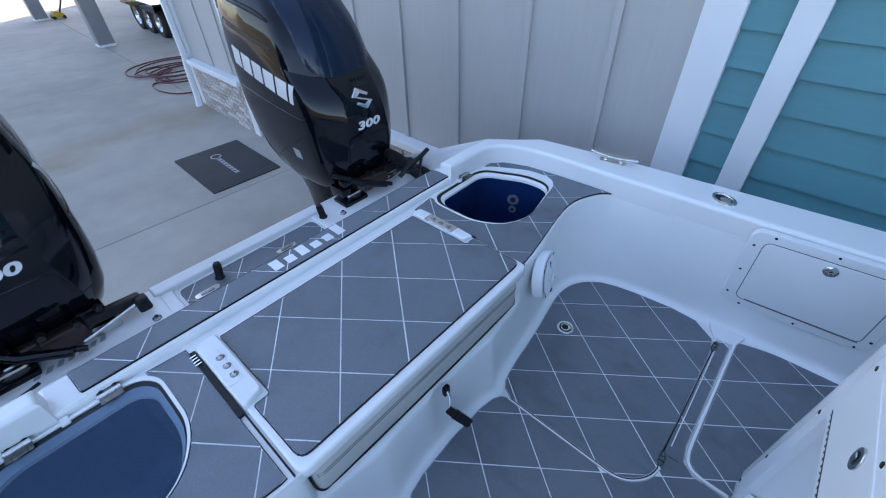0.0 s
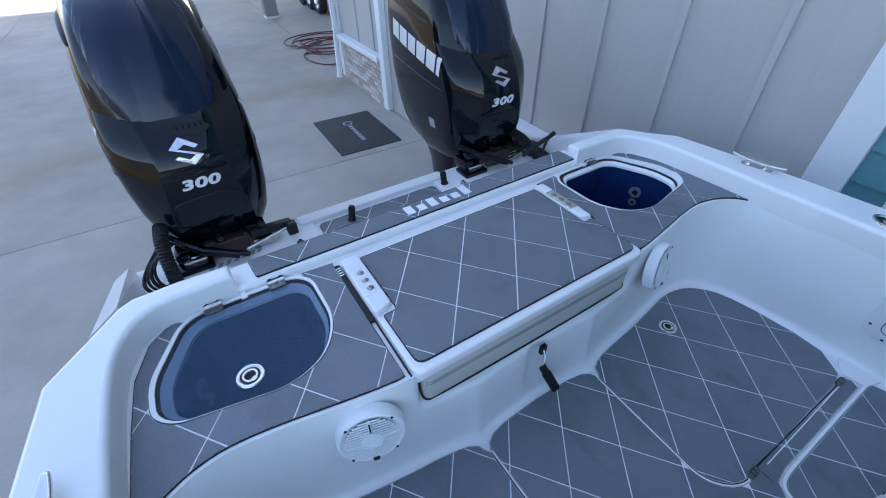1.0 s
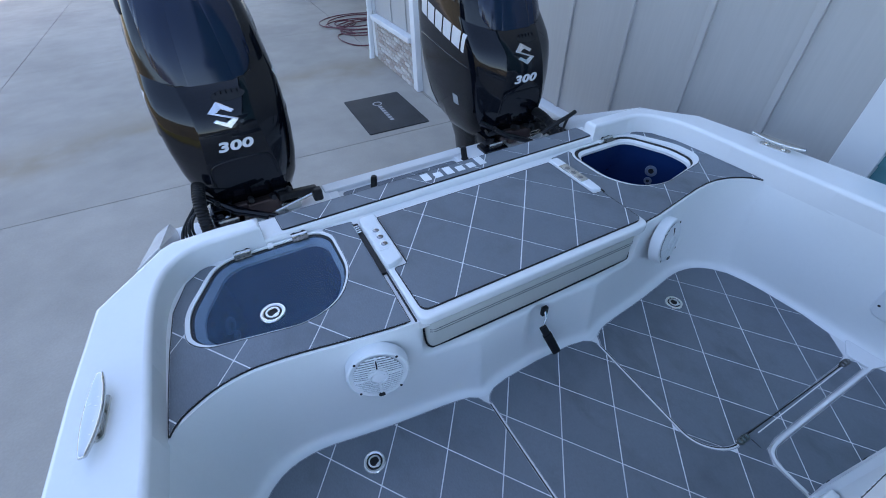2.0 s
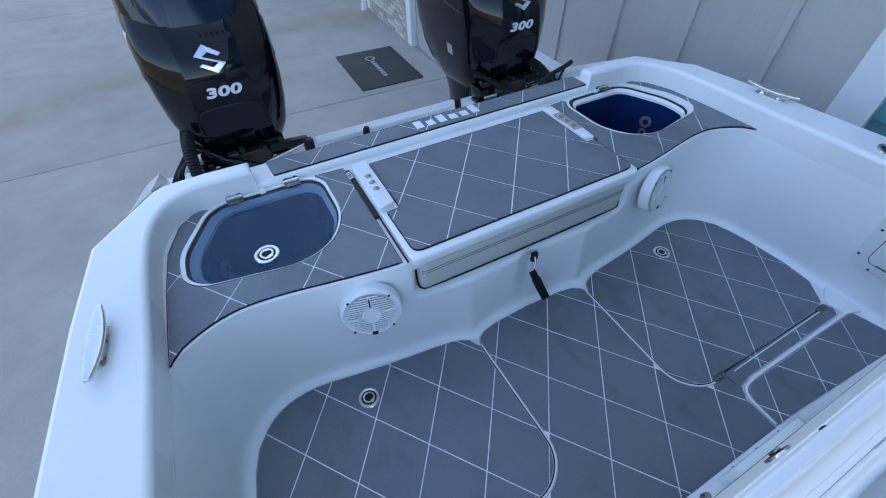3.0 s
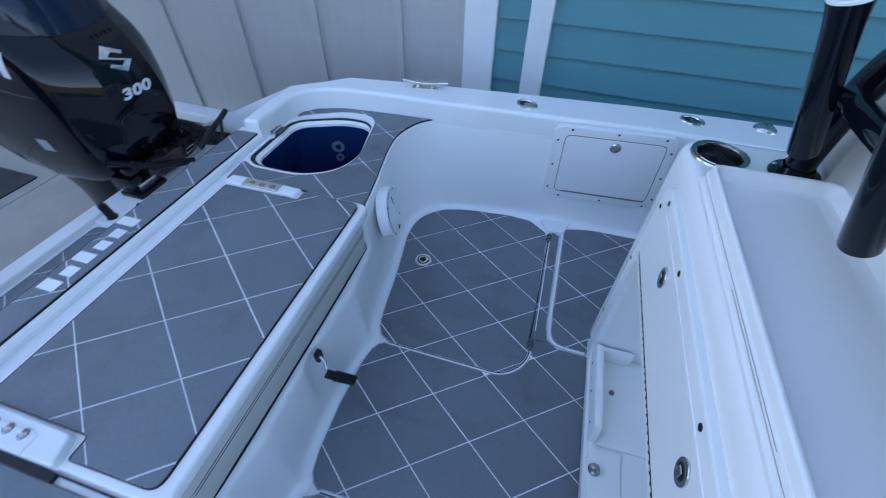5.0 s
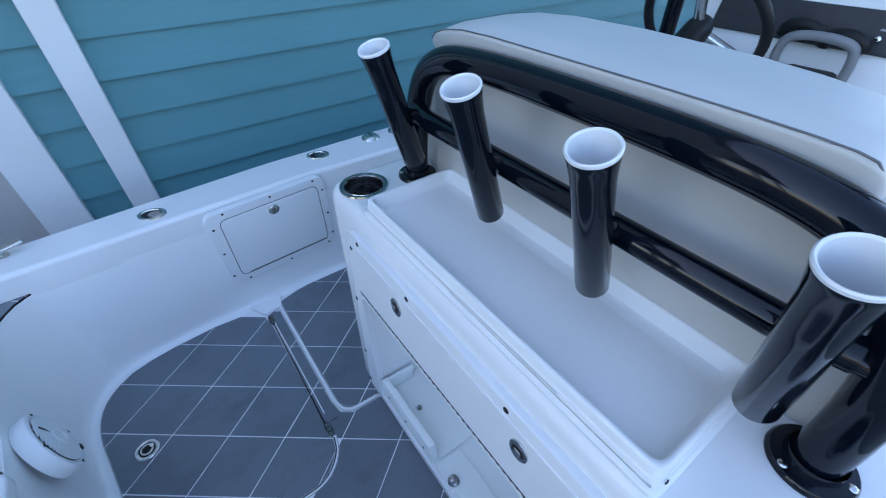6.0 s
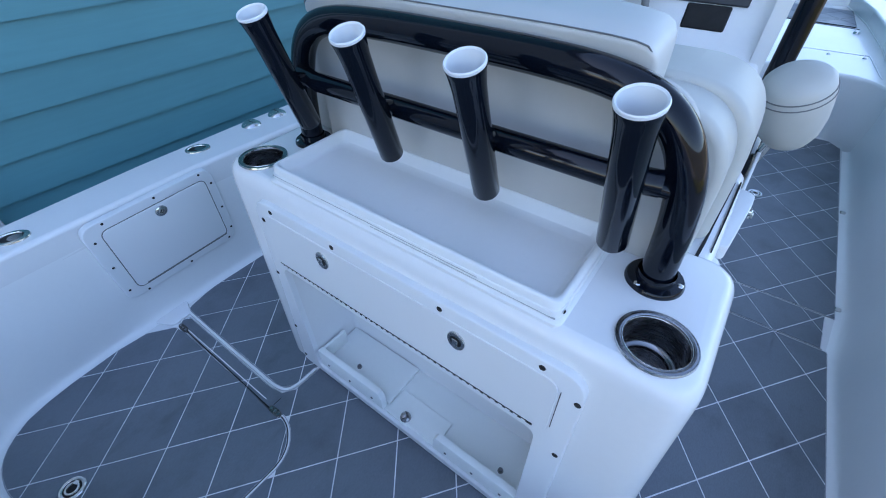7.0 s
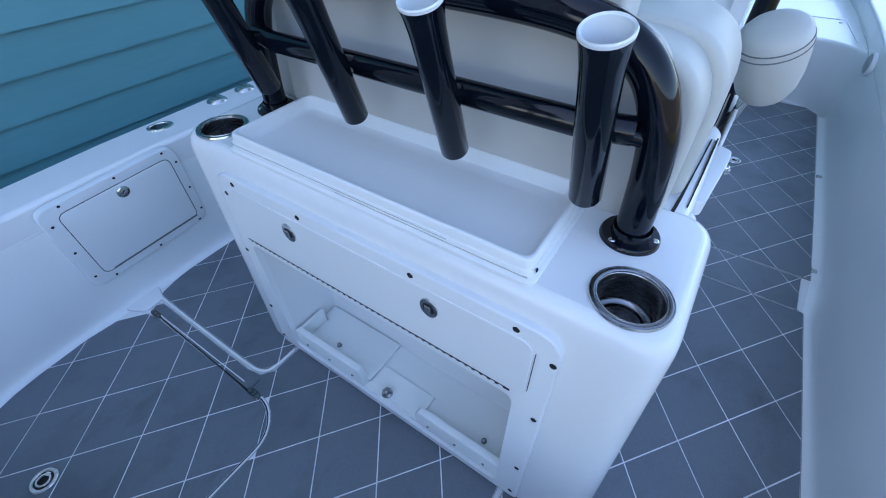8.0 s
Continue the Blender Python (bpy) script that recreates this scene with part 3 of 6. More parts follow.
rim = tp + [(1.11, 0.02), (1.11, 0.47), (1.07, 0.57), (0.99, 0.625), (0.70, 0.632), (0.0, 0.632)]
outline = rim + [(-x, y) for x, y in rim[::-1]][1:-1]
deck = tagged(part("deck", loops_filled([outline, well_step(3), well_step(3, -1)], 0.405, 0.44), GEL), "white moulded aft deck with wells and foam sheets", "deck", kind="structure")

# gunwales, the transom block and the hull
GT = 0.527      # top of the gunwales
for s, off, bx in ((1, -0.015, 0.72), (-1, 0.0, 0.765)):
    inner = [(side_x(y), y) for y in SIDE_Y[::-1]] + resample(smoothed([(1.093, 0.20), (1.086, 0.43), (1.046, 0.545), (0.985, 0.597), (0.93, 0.608)], 3), 28) + [(bx + 0.07, 0.610), (bx, 0.610)]
    corner = [(0.90, 0.680), (1.03, 0.672), (1.065 + off, 0.650), (1.228 + off, 0.455), (1.264 + off, 0.18), (1.288 + off, -0.1)]
    outer = [(bx, 0.675)] + corner + [(1.308 + off, -0.35), (1.325, -0.8), (1.33, -1.3), (1.30, -2.2), (1.27, -3.6), (1.20, -5.2), (1.0, -6.0)]
    poly = [(s * x, y) for x, y in inner + outer]
    g = tagged(part("gunwale_" + ("port" if s > 0 else "starboard"), prism(poly, 0.43, GT, 0.015, 4), GEL, smooth=40, flat=0.01), "glossy white gunwale with rounded edges", "gunwale", kind="structure")
    out2 = [(0.30, -6.0), (0.30, 0.66)] + outer[1:]
    lo = [(s * (x - (0.10 if x > 0.5 else 0)), y - 0.05) for x, y in out2]
    h = tagged(part("hull_" + ("port" if s > 0 else "starboard"), loft([[(x, y, GZ) for x, y in lo], [(x, y, -0.13) for x, y in lo]], True, True), GEL), "white hull side under the gunwale", "hull", kind="structure")
    skin = [(s * (x - 0.004), y) for x, y in outer[1:]]
    skin_lo = [(s * (x - 0.06), y - 0.02) for x, y in outer[1:]]
    part("topside", loft([[(x, y, -0.2) for x, y in skin_lo], [(x, y, 0.45) for x, y in skin]], False), GEL, h, smooth=40)
    # aft sponson carrying the engine
    sp = [(0.42, 0.60), (1.06, 0.64), (1.195, 0.45), (1.255, 0.9), (1.255, 1.33), (1.20, 1.405), (0.42, 1.405)]
    sp = [(s * (x + (off if x > 1 else 0)) + 0.02, y) for x, y in sp]
    part("sponson", prism(rounded(sp, 0.03, 3), GZ, 0.115, 0.01), GEL, h)
    cx, cy = corner[2][0] * 0.6 + corner[3][0] * 0.4, corner[2][1] * 0.6 + corner[3][1] * 0.4
    fin0 = [(s * corner[2][0], corner[2][1] + 0.007, GT - 0.002), (s * cx, cy, GT - 0.004), (s * (1.225 + off), 1.34, 0.15), (s * (1.17 + off), 1.40, 0.15)]
    fin1 = [(a * 0.985, b, 0.10) for a, b, c in fin0]
    part("quarter", loft([fin1, fin0]), GEL, h)
transom_wall = tagged(part("transom", box(-0.78, 0.765, 0.614, 0.735, -0.3, 0.468, 0.014), GEL), "white transom ledge behind the deck lid", "transom", kind="structure")
tagged(part("transom_block", joined(prism(rounded([(-1.05, 0.615), (-0.775, 0.615), (-0.775, 0.70), (-1.05, 0.70)], 0.01, 2), 0.0, 0.43), prism(rounded([(1.04, 0.615), (0.73, 0.615), (0.73, 0.70), (1.04, 0.70)], 0.01, 2), 0.0, 0.43)), GEL), "white transom corners below the gunwales", "transom", kind="structure")
platform = tagged(part("swim_platform", joined(box(-0.42, 0.46, 0.70, 1.40, -0.25, 0.098), box(-0.42, 0.46, 1.335, 1.41, 0.0, 0.125, 0.008), box(-0.415, -0.35, 0.72, 1.34, 0.0, 0.112, 0.008), box(0.38, 0.455, 0.72, 1.34, 0.0, 0.112, 0.008)), GEL), "white engine platform between the sponsons", "platform", kind="structure")


# ---- foam sheets ----
def sheet(name, poly, z, oy, ox=0.0, label="grey diamond-routed foam sheet with white lines", base=True, cell=(CELL_X, CELL_Y)):
    e = empty(name, label, "foam mat", "deck foam sheets")
    diamonds(name, e, poly, z, z + 0.0062, ox, oy, base=base, cell=cell)
    part("edge_trim", ribbon(poly + [poly[0]], 0.0022, z, z + 0.0056), FOAMEDGE if z == 0 else RUBBER, e, "cut edge of the sheet")
    return e


DECK_Y, STRIP_Y, FLOOR_Y = 0.170, 0.176, -0.1365
FLOOR_CELL = (0.2297, 0.1503)      # one lattice runs through all the floor sheets


def off_line(pts, d):
    n = plan_normals(pts)
    return [(p[0] + q.x * d, p[1] + q.y * d) for p, q in zip(pts, n)]


# hatches in the floor, one on each side
aft = [p for p in fl if p[0] > 0.30]
aft_in = off_line(aft, 0.034)
corner = rounded([(1.0, -0.560), (0.326, -0.566), (0.251, -0.496), (0.257, -0.072)], [0.0, 0.10, 0.11, 0.0], 10)
corner = [p for p in corner if p[0] < 0.96 and p[1] < -0.066]
hatch = [(0.268, -0.056), (0.278, -0.034)] + [p for p in aft_in if p[0] > 0.30] + [(1.062, -0.12), (1.076, -0.2), (1.090, -0.36), (1.082, -0.465), (1.020, -0.547), (0.97, -0.560)] + corner
rim_line = off_line(corner, -0.0100)
centre_half = [(0.0, -0.009), (0.15, -0.015), (0.212, -0.026), (0.238, -0.042), (0.250, -0.060)] + rim_line[::-1] + [(0.97, -0.5715), (1.02, -0.567), (1.04, -0.587), (1.02, -0.612), (0.49, -0.6135), (0.434, -0.624), (0.406, -0.66), (0.403, -0.80), (0.0, -0.80)]
seal_line = off_line(corner, -0.0068)
side_sheet = rounded([(0.420, -0.80), (0.422, -0.672), (0.455, -0.6325), (1.07, -0.6315), (1.10, -0.75), (1.10, -1.2), (1.075, -1.927), (0.36, -1.927), (0.36, -0.80)], [0.005, 0.03, 0.03, 0.02, 0.05, 0.2, 0.01, 0.01, 0.005], 4)
mid_sheet = [(0.36, -1.936), (1.055, -1.936), (1.06, -2.128), (0.36, -2.128)]
fore_sheet = [(0.36, -2.137), (1.092, -2.137), (1.086, -2.7), (1.074, -3.5), (1.068, -3.9), (0.36, -3.9)]
sheet("floor_sheet", centre_half + mirrored(centre_half)[1:-1], 0.0, FLOOR_Y, 0.0, cell=FLOOR_CELL)
HATCHES = {}
for s in (1, -1):
    def flip(p):
        return p if s > 0 else mirrored(p)
    fh = sheet("floor_hatch", flip(hatch), 0.0, FLOOR_Y, 0.0, "grey diamond foam on a closed floor hatch", cell=FLOOR_CELL)
    sheet("floor_sheet", flip(side_sheet), 0.0, FLOOR_Y + (0.013 if s < 0 else 0.0), 0.014 if s < 0 else 0.0, cell=FLOOR_CELL)
    sheet("floor_sheet", flip(mid_sheet), 0.0, FLOOR_Y + (0.013 if s < 0 else 0.0), 0.014 if s < 0 else 0.0, cell=FLOOR_CELL)
    sheet("floor_sheet", flip(fore_sheet), 0.0, FLOOR_Y + (0.013 if s < 0 else 0.0), 0.014 if s < 0 else 0.0, cell=FLOOR_CELL)
    HATCHES[s] = fh
    for y in (-1.9315, -2.1325):
        part("seam_edge", box(min(s * 0.45, s * 1.06), max(s * 0.45, s * 1.06), y - 0.0046, y + 0.0046, 0.0, 0.0056), GEL, fh, "white edge along the seam")
        part("sheet_seam", box(min(s * 0.45, s * 1.06), max(s * 0.45, s * 1.06), y - 0.0016, y + 0.0016, 0.0, 0.0060), RUBBER, fh, "dark seam between the foam sheets")
    # gutter strips and hinges of the hatch
    g = empty("hatch_gutter", "white moulded drain gutter edge beside the floor hatch", "gutter", "hatch gutters")
    part("channel", ribbon([(s * x, y) for x, y in smoothed([(1.06, -0.624), (0.51, -0.623), (0.442, -0.630), (0.415, -0.662), (0.413, -0.757)], 2)], 0.0092, 0.0, 0.0095), GEL, g)
    part("lip", ribbon([(s * x, y) for x, y in seal_line], 0.0050, 0.0, 0.0072), GEL, g, "thin white lip along the seam")
    part("seal", ribbon([(s * x, y) for x, y in [(0.99, -0.5665)] + off_line(corner, -0.0024)], 0.0032, 0.0, 0.0064), RUBBER, g, "black rubber seal in the seam")
    part("seal_strip", ribbon([(s * x, y) for x, y in [(0.99, -0.5725), (0.46, -0.5765)]], 0.0035, 0.0, 0.0075), GEL, g, "thin white strip")
    part("seam", box(min(s * 0.420, s * 0.4225), max(s * 0.420, s * 0.4225), -0.610, -0.579, 0.0, 0.0066), RUBBER, g, "short dark seam")
    part("wall_end", prism(rounded([(s * 1.03, -0.552), (s * 1.11, -0.51), (s * 1.12, -0.652), (s * 1.04, -0.627)], 0.015, 3), 0.0, 0.010, 0.003), GEL, g)
    for x in (0.398, 0.990):
        if s < 0 and x > 1:
            continue
        la = part("hinge", moved(prism(rounded([(-0.034, 0.0), (-0.020, -0.011), (0.020, -0.011), (0.034, 0.0), (0.020, 0.011), (-0.020, 0.011)], 0.008, 4), 0.0, 0.0085, 0.002), pose(s * x, -0.567, 0, 0, 0, 0)), HINGE, fh, "small dark steel flush hinge")
        for i in (-0.018, 0.0, 0.018):
            part("pin", moved(box(-0.004, 0.004, -0.005, 0.005, 0.0085, 0.0100, 0.001), pose(s * x + i, -0.567, 0)), DARKSTEEL, la)

# foam on the aft deck wings, round the wells
well_out = [(0.80 + (x - 0.80) * 1.004, 0.40 + (y - 0.40) * 1.006) for x, y in well]
ring_front = [p for p in well_out]
i0 = max(range(len(ring_front)), key=lambda i: ring_front[i][1] - 0.2 * abs(ring_front[i][0] - 0.95) if ring_front[i][0] > 0.8 else -9)
i1 = max(range(len(ring_front)), key=lambda i: ring_front[i][1] - 0.2 * abs(ring_front[i][0] - 0.60) if ring_front[i][0] < 0.8 else -9)
path, i = [], i0
while True:
    path.append(ring_front[i])
    if i == i1:
        break
    i = (i - 1) % len(ring_front)
path = [p for p in path if p[1] < 0.584]
front = [p for p in off_line(tp, -0.010) if 0.475 < p[0] < 1.065][::2]
wing = [(0.466, 0.066)] + front + [(1.078, 0.046), (1.090, 0.026), (1.088, 0.12), (1.080, 0.28), (1.066, 0.43), (1.025, 0.540), (0.980, 0.582), (0.955, 0.590)] + path + [(0.570, 0.596), (0.466, 0.588)]
for s in (1, -1):
    part("gasket_tab", box(s * 0.755 - 0.010, s * 0.755 + 0.010, 0.584, 0.612, 0.438, 0.4495, 0.003), GEL, deck, "small white tab across the gasket")
    sheet("deck_sheet", wing if s > 0 else mirrored(wing), 0.44, DECK_Y, 0.0)

# lift-up lid in the middle
lid = empty("transom_hatch", "white lift-up transom hatch with grey diamond foam", "hatch", m=pose(0.004, -0.013, 0.006))
lid_plan = rounded([(-0.448, 0.052), (0.456, 0.052), (0.456, 0.578), (-0.448, 0.578)], [0.035, 0.035, 0.01, 0.01], 6)
part("panel_board", prism(lid_plan, 0.416, 0.452, 0.011, 4, True), GEL, lid, smooth=35)
lid_foam = rounded([(-0.428, 0.080), (0.442, 0.080), (0.442, 0.281), (0.402, 0.281), (0.402, 0.555), (-0.384, 0.555), (-0.384, 0.281), (-0.430, 0.281)], [0.03, 0.03, 0.008, 0.012, 0.006, 0.006, 0.012, 0.008], 4)
diamonds("lid_foam", lid, lid_foam, 0.452, 0.4582, 0.002, 0.194, cell=(0.2325, 0.1475))
part("edge_trim", ribbon(lid_foam + [lid_foam[0]], 0.0026, 0.452, 0.4578), RUBBER, lid, "dark cut edge of the foam")
for x in (-0.455, 0.4615):
    part("side_seal", box(x - 0.0022, x + 0.0022, 0.07, 0.575, 0.43, 0.4412), RUBBER, lid, "thin black seal beside the hatch")
for s in (-1, 1):
    q = [(0.452, 0.563), (0.390, 0.566), (0.390, 0.43), (0.391, 0.304), (0.450, 0.287), (0.452, 0.38)]
    if s > 0:
        q = [(0.455, 0.563), (0.412, 0.566), (0.410, 0.43), (0.410, 0.302), (0.450, 0.288), (0.455, 0.38)]
    top = 0.472 if s < 0 else 0.465
    st = part("hinge_plate", prism(rounded([(s * x, y) for x, y in q], 0.012, 4), 0.440, top, 0.005, 3), WHITEPLASTIC, lid, "white plastic hinge plate", smooth=40, flat=0.002)
    part("spring_slot", box(min(s * 0.471, s * 0.455), max(s * 0.471, s * 0.455), 0.290, 0.575, 0.430, 0.4445), RUBBER, st, "black slot beside the plate")
    for i in range(4):
        part("spring", tube([(s * 0.474, 0.555 - 0.012 * i, 0.446), (s * 0.458, 0.55 - 0.012 * i, 0.452)], 0.003, 6), STEEL, st)
    bk = part("bracket", box(min(s * 0.450, s * 0.412), max(s * 0.450, s * 0.412), 0.362, 0.500, top - 0.004, top + 0.0025, 0.002), STEEL if s > 0 else WHITEPLASTIC, st)
    for y in (0.467, 0.428, 0.389):
        screw(bk, pose(s * (0.420 if s < 0 else 0.429), y, top + 0.0025), 0.0115, "bolt", DARKSTEEL)

# padded bolster in the pocket under the lid
pad = empty("bolster_pad", "cream vinyl bolster pad with stitched seams", "cushion", m=pose(0.005, -0.013, 0.004))
pts = [(-0.425, 0.072), (-0.41, 0.058), (0.40, 0.058), (0.415, 0.072), (0.415, 0.12), (-0.425, 0.12)]
part("pad", prism(rounded(pts, 0.012, 4), 0.299, 0.411, 0.014, 5, True), CREAMSHADE, pad, smooth=40)
for zz in (0.372, 0.382):
    part("seam", tube([(-0.418, 0.0635, zz), (-0.40, 0.0575, zz), (0.39, 0.0575, zz), (0.408, 0.0635, zz)], 0.0014, 6), THREAD, pad, "grey stitched seam")
part("piping", tube(smoothed([(-0.430, 0.085, 0.40), (-0.430, 0.080, 0.33), (-0.426, 0.068, 0.302), (-0.405, 0.056, 0.297), (0.395, 0.056, 0.297), (0.416, 0.068, 0.302), (0.420, 0.080, 0.33), (0.420, 0.085, 0.40)], 2), 0.0032, 8), RUBBER, pad, "black edge welt")

# rubber pull latch below the lid
strap = empty("lid_latch", "black rubber pull-down latch on the bulkhead", "latch", m=pose(0.008, -0.013, 0))
ax = Vector((0.085, -0.012, -0.185))
m = Matrix.Translation((-0.028, -0.004, 0.228)) @ ax.to_track_quat("-Z", "Y").to_matrix().to_4x4()
part("strap", moved(box(-0.006, 0.006, -0.013, 0.013, -0.075, 0.004, 0.004), m), RUBBER, strap)
part("grip", moved(box(-0.008, 0.008, -0.0165, 0.0165, -ax.length - 0.006, -0.05, 0.006), m), RUBBER, strap)
part("keeper", joined(box(-0.008, 0.016, 0.028, 0.044, 0.235, 0.275, 0.004), moved(revolve([(0, -0.014), (0.010, -0.014), (0.010, 0.0), (0, 0.0)], 12), pose(0.004, 0.030, 0.255, 90))), RUBBER, strap)
part("hook", tube([(0.0, 0.028, 0.262), (-0.006, 0.012, 0.25), (-0.02, 0.002, 0.238), (-0.028, -0.002, 0.22)], 0.004, 8), STEEL, strap, "steel hook")

# wells: one closed by a clear tinted hatch, one open
def well_parts(e, s):
    part("frame", loops_filled([well_step(0, s), well_step(2, s)], 0.438, 0.4478), GEL, e, "white moulded rim")
    part("gasket", loops_filled([well_step(2, s), well_step(4, s)], 0.434, 0.4425), RUBBER, e, "black rubber gasket")
    inner = well_step(5, s)
    part("lip", loft([[(x, y, z) for x, y in p] for p, z in ((well_step(4, s), 0.436), (well_step(4, s), 0.4415), (inner, 0.432), (inner, 0.42))], True, False), GEL, e, "white moulded lip", smooth=40)
    mx, my = s * 0.765, 0.40
    rings = [[(mx + (x - mx) * k, my + (y - my) * k, z) for x, y in inner] for k, z in ((0.52, 0.138), (0.80, 0.140), (0.88, 0.147), (0.94, 0.168), (0.97, 0.21), (0.985, 0.30), (0.998, 0.415), (1.0, 0.421))]
    b = loft(rings, True, False)
    bot = [v for v in b.verts if v.co.z < 0.1385]
    bmesh.ops.contextual_create(b, geom=bot)
    part("basin", b, NAVY, e, "navy blue basin", smooth=50)
    for x, y, z, r in ((0.9475, 0.420, 0.322, 0.030), (0.9445, 0.418, 0.270, 0.019)):
        m = pose(s * x, y, z, 90, 0, -66 * s)
        dr = part("drain", moved(revolve([(r * 0.42, 0.002), (r * 0.5, 0.006), (r * 0.9, 0.004), (r, -0.004)], 24), m), DRAIN, e, "grey round drain fitting", smooth=40)
        part("hole", moved(revolve([(0.0, 0.0025), (r * 0.46, 0.0025)], 18), m), RUBBER, dr)


wl = empty("livewell_hatch", "livewell closed by a clear tinted acrylic hatch", "hatch")
well_parts(wl, -1)
pane = part("pane", prism([(-0.76 + (x + 0.76) * 1.012, 0.40 + (y - 0.40) * 1.008) for x, y in well_step(4, -1)], 0.4420, 0.4455, 0.001, 2), ACRYLIC, wl, "clear tinted acrylic pane", smooth=35, flat=0.01)
pane.visible_shadow = False


def ring_latch(parent, x, y, z, r):
    """A round flush lift latch: bright rim, dark cup, folding ring."""
    e = new("latch")
    e.parent, e.matrix_basis = parent, pose(x, y, z, 0, 0, 0)
    e["label"] = "round chrome lift latch"
    b = part("rim", revolve([(r * 0.70, -0.002), (r * 0.70, 0.0025), (r * 0.80, 0.0045), (r * 0.94, 0.004), (r, 0.0015), (r, -0.002)], 32), STEEL, e, smooth=40)
    b = part("cup", revolve([(0.0, 0.0006), (r * 0.70, 0.0006), (r * 0.72, 0.0022)], 28), RUBBER, e, "dark recessed cup")
    b = part("ring_pull", revolve([(r * 0.36, 0.0015), (r * 0.40, 0.005), (r * 0.54, 0.005), (r * 0.58, 0.0015)], 24), STEEL, e, smooth=40)
    b = part("pawl", moved(box(-r * 0.2, r * 0.2, -r * 0.62, -r * 0.30, 0.001, 0.0055, 0.001), pose(0, 0, 0, 0, 0, 25)), STEEL, e)
    return e


ring_latch(wl, -0.806, 0.285, 0.4460, 0.037)
for s in (-1, 1):
    ring_latch(HATCHES[s], s * 0.683, -0.061, 0.0062, 0.036)

tub = empty("livewell", "open livewell with glossy navy blue tub", "livewell")
well_parts(tub, 1)

# hinges at the back of the wells
for x, owner in ((-0.846, wl), (-0.653, wl), (0.80, tub)):
    h = part("hinge", moved(joined(box(-0.027, 0.027, 0.004, 0.028, 0.0, 0.006, 0.002), box(-0.027, 0.027, -0.028, -0.004, 0.0, 0.005, 0.002)), pose(x, 0.596, 0.4485)), HINGE, owner, "small dark steel hinge")
    part("knuckle", moved(revolve([(0, -0.027), (0.0065, -0.027), (0.0065, 0.027), (0, 0.027)], 12), pose(x, 0.596, 0.4545, 0, 90, 0)), STEEL, h)
    for dx in (-0.016, 0.016):
        part("pin", moved(revolve([(0, 0.003), (0.005, 0.002), (0.006, 0)], 10), pose(x + dx, 0.612, 0.4545)), RUBBER, h)

# foam strip on the transom ledge, and the platform behind it
strip = sheet("transom_sheet", rounded([(-0.700, 0.629), (0.728, 0.629), (0.714, 0.722), (-0.708, 0.722)], 0.008, 3), 0.468, STRIP_Y, 0.01)
mark = empty("maker_mark", "row of plain white printed bars on grey foam", "mark", m=pose(0.016, 0, 0))
for i, h in enumerate((0.064, 0.038, 0.038, 0.056, 0.038, 0.053)):
    part("bar", box(0.150 - i * 0.052 - 0.034, 0.150 - i * 0.052, 0.655, 0.655 + h, 0.4744, 0.4754), FOAMW, mark)
hull_mark = empty("hull_mark", "row of plain grey printed bars on white gelcoat", "mark")
for i, h in enumerate((0.060, 0.030, 0.034, 0.030, 0.056, 0.030, 0.044)):
    x, y = -0.872 + i * 0.036, 1.222 + 0.003 * i
    part("bar", prism([(x, y), (x + 0.020, y), (x + 0.032, y + h), (x + 0.012, y + h)], 0.1152, 0.1162), MATGREY, hull_mark)
plat = sheet("platform_sheet", rounded([(-0.333, 0.80), (0.367, 0.80), (0.367, 1.31), (-0.333, 1.31)], 0.03, 4), 0.098, STRIP_Y, 0.022)
for x in (-0.248, 0.152):
    h = part("handle", moved(prism(rounded([(-0.055, -0.016), (0.055, -0.016), (0.055, 0.016), (-0.055, 0.016)], 0.014, 4), 0.0, 0.004, 0.001), pose(x, 1.205, 0.1042)), STEEL, plat, "chrome flush lift handle")
    part("grip", moved(prism(rounded([(-0.03, -0.007), (0.03, -0.007), (0.03, 0.007), (-0.03, 0.007)], 0.006, 3), 0.004, 0.008, 0.001), pose(x, 1.205, 0.1042)), DARKSTEEL, h)
peg = tagged(part("rubber_peg", moved(revolve([(0, 0.085), (0.014, 0.082), (0.018, 0.07), (0.018, 0.01), (0.024, 0.0)], 16), pose(-0.168, 1.255, 0.104, 0, 8, 0)), RUBBER, smooth=40), "black rubber bumper peg on the platform", "bumper")
peg2 = tagged(part("rubber_peg", moved(revolve([(0, 0.085), (0.014, 0.082), (0.018, 0.07), (0.018, 0.01), (0.024, 0.0)], 16), pose(0.427, 1.28, 0.112, 0, -8, 0)), RUBBER, smooth=40), "black rubber bumper peg on the platform", "bumper")

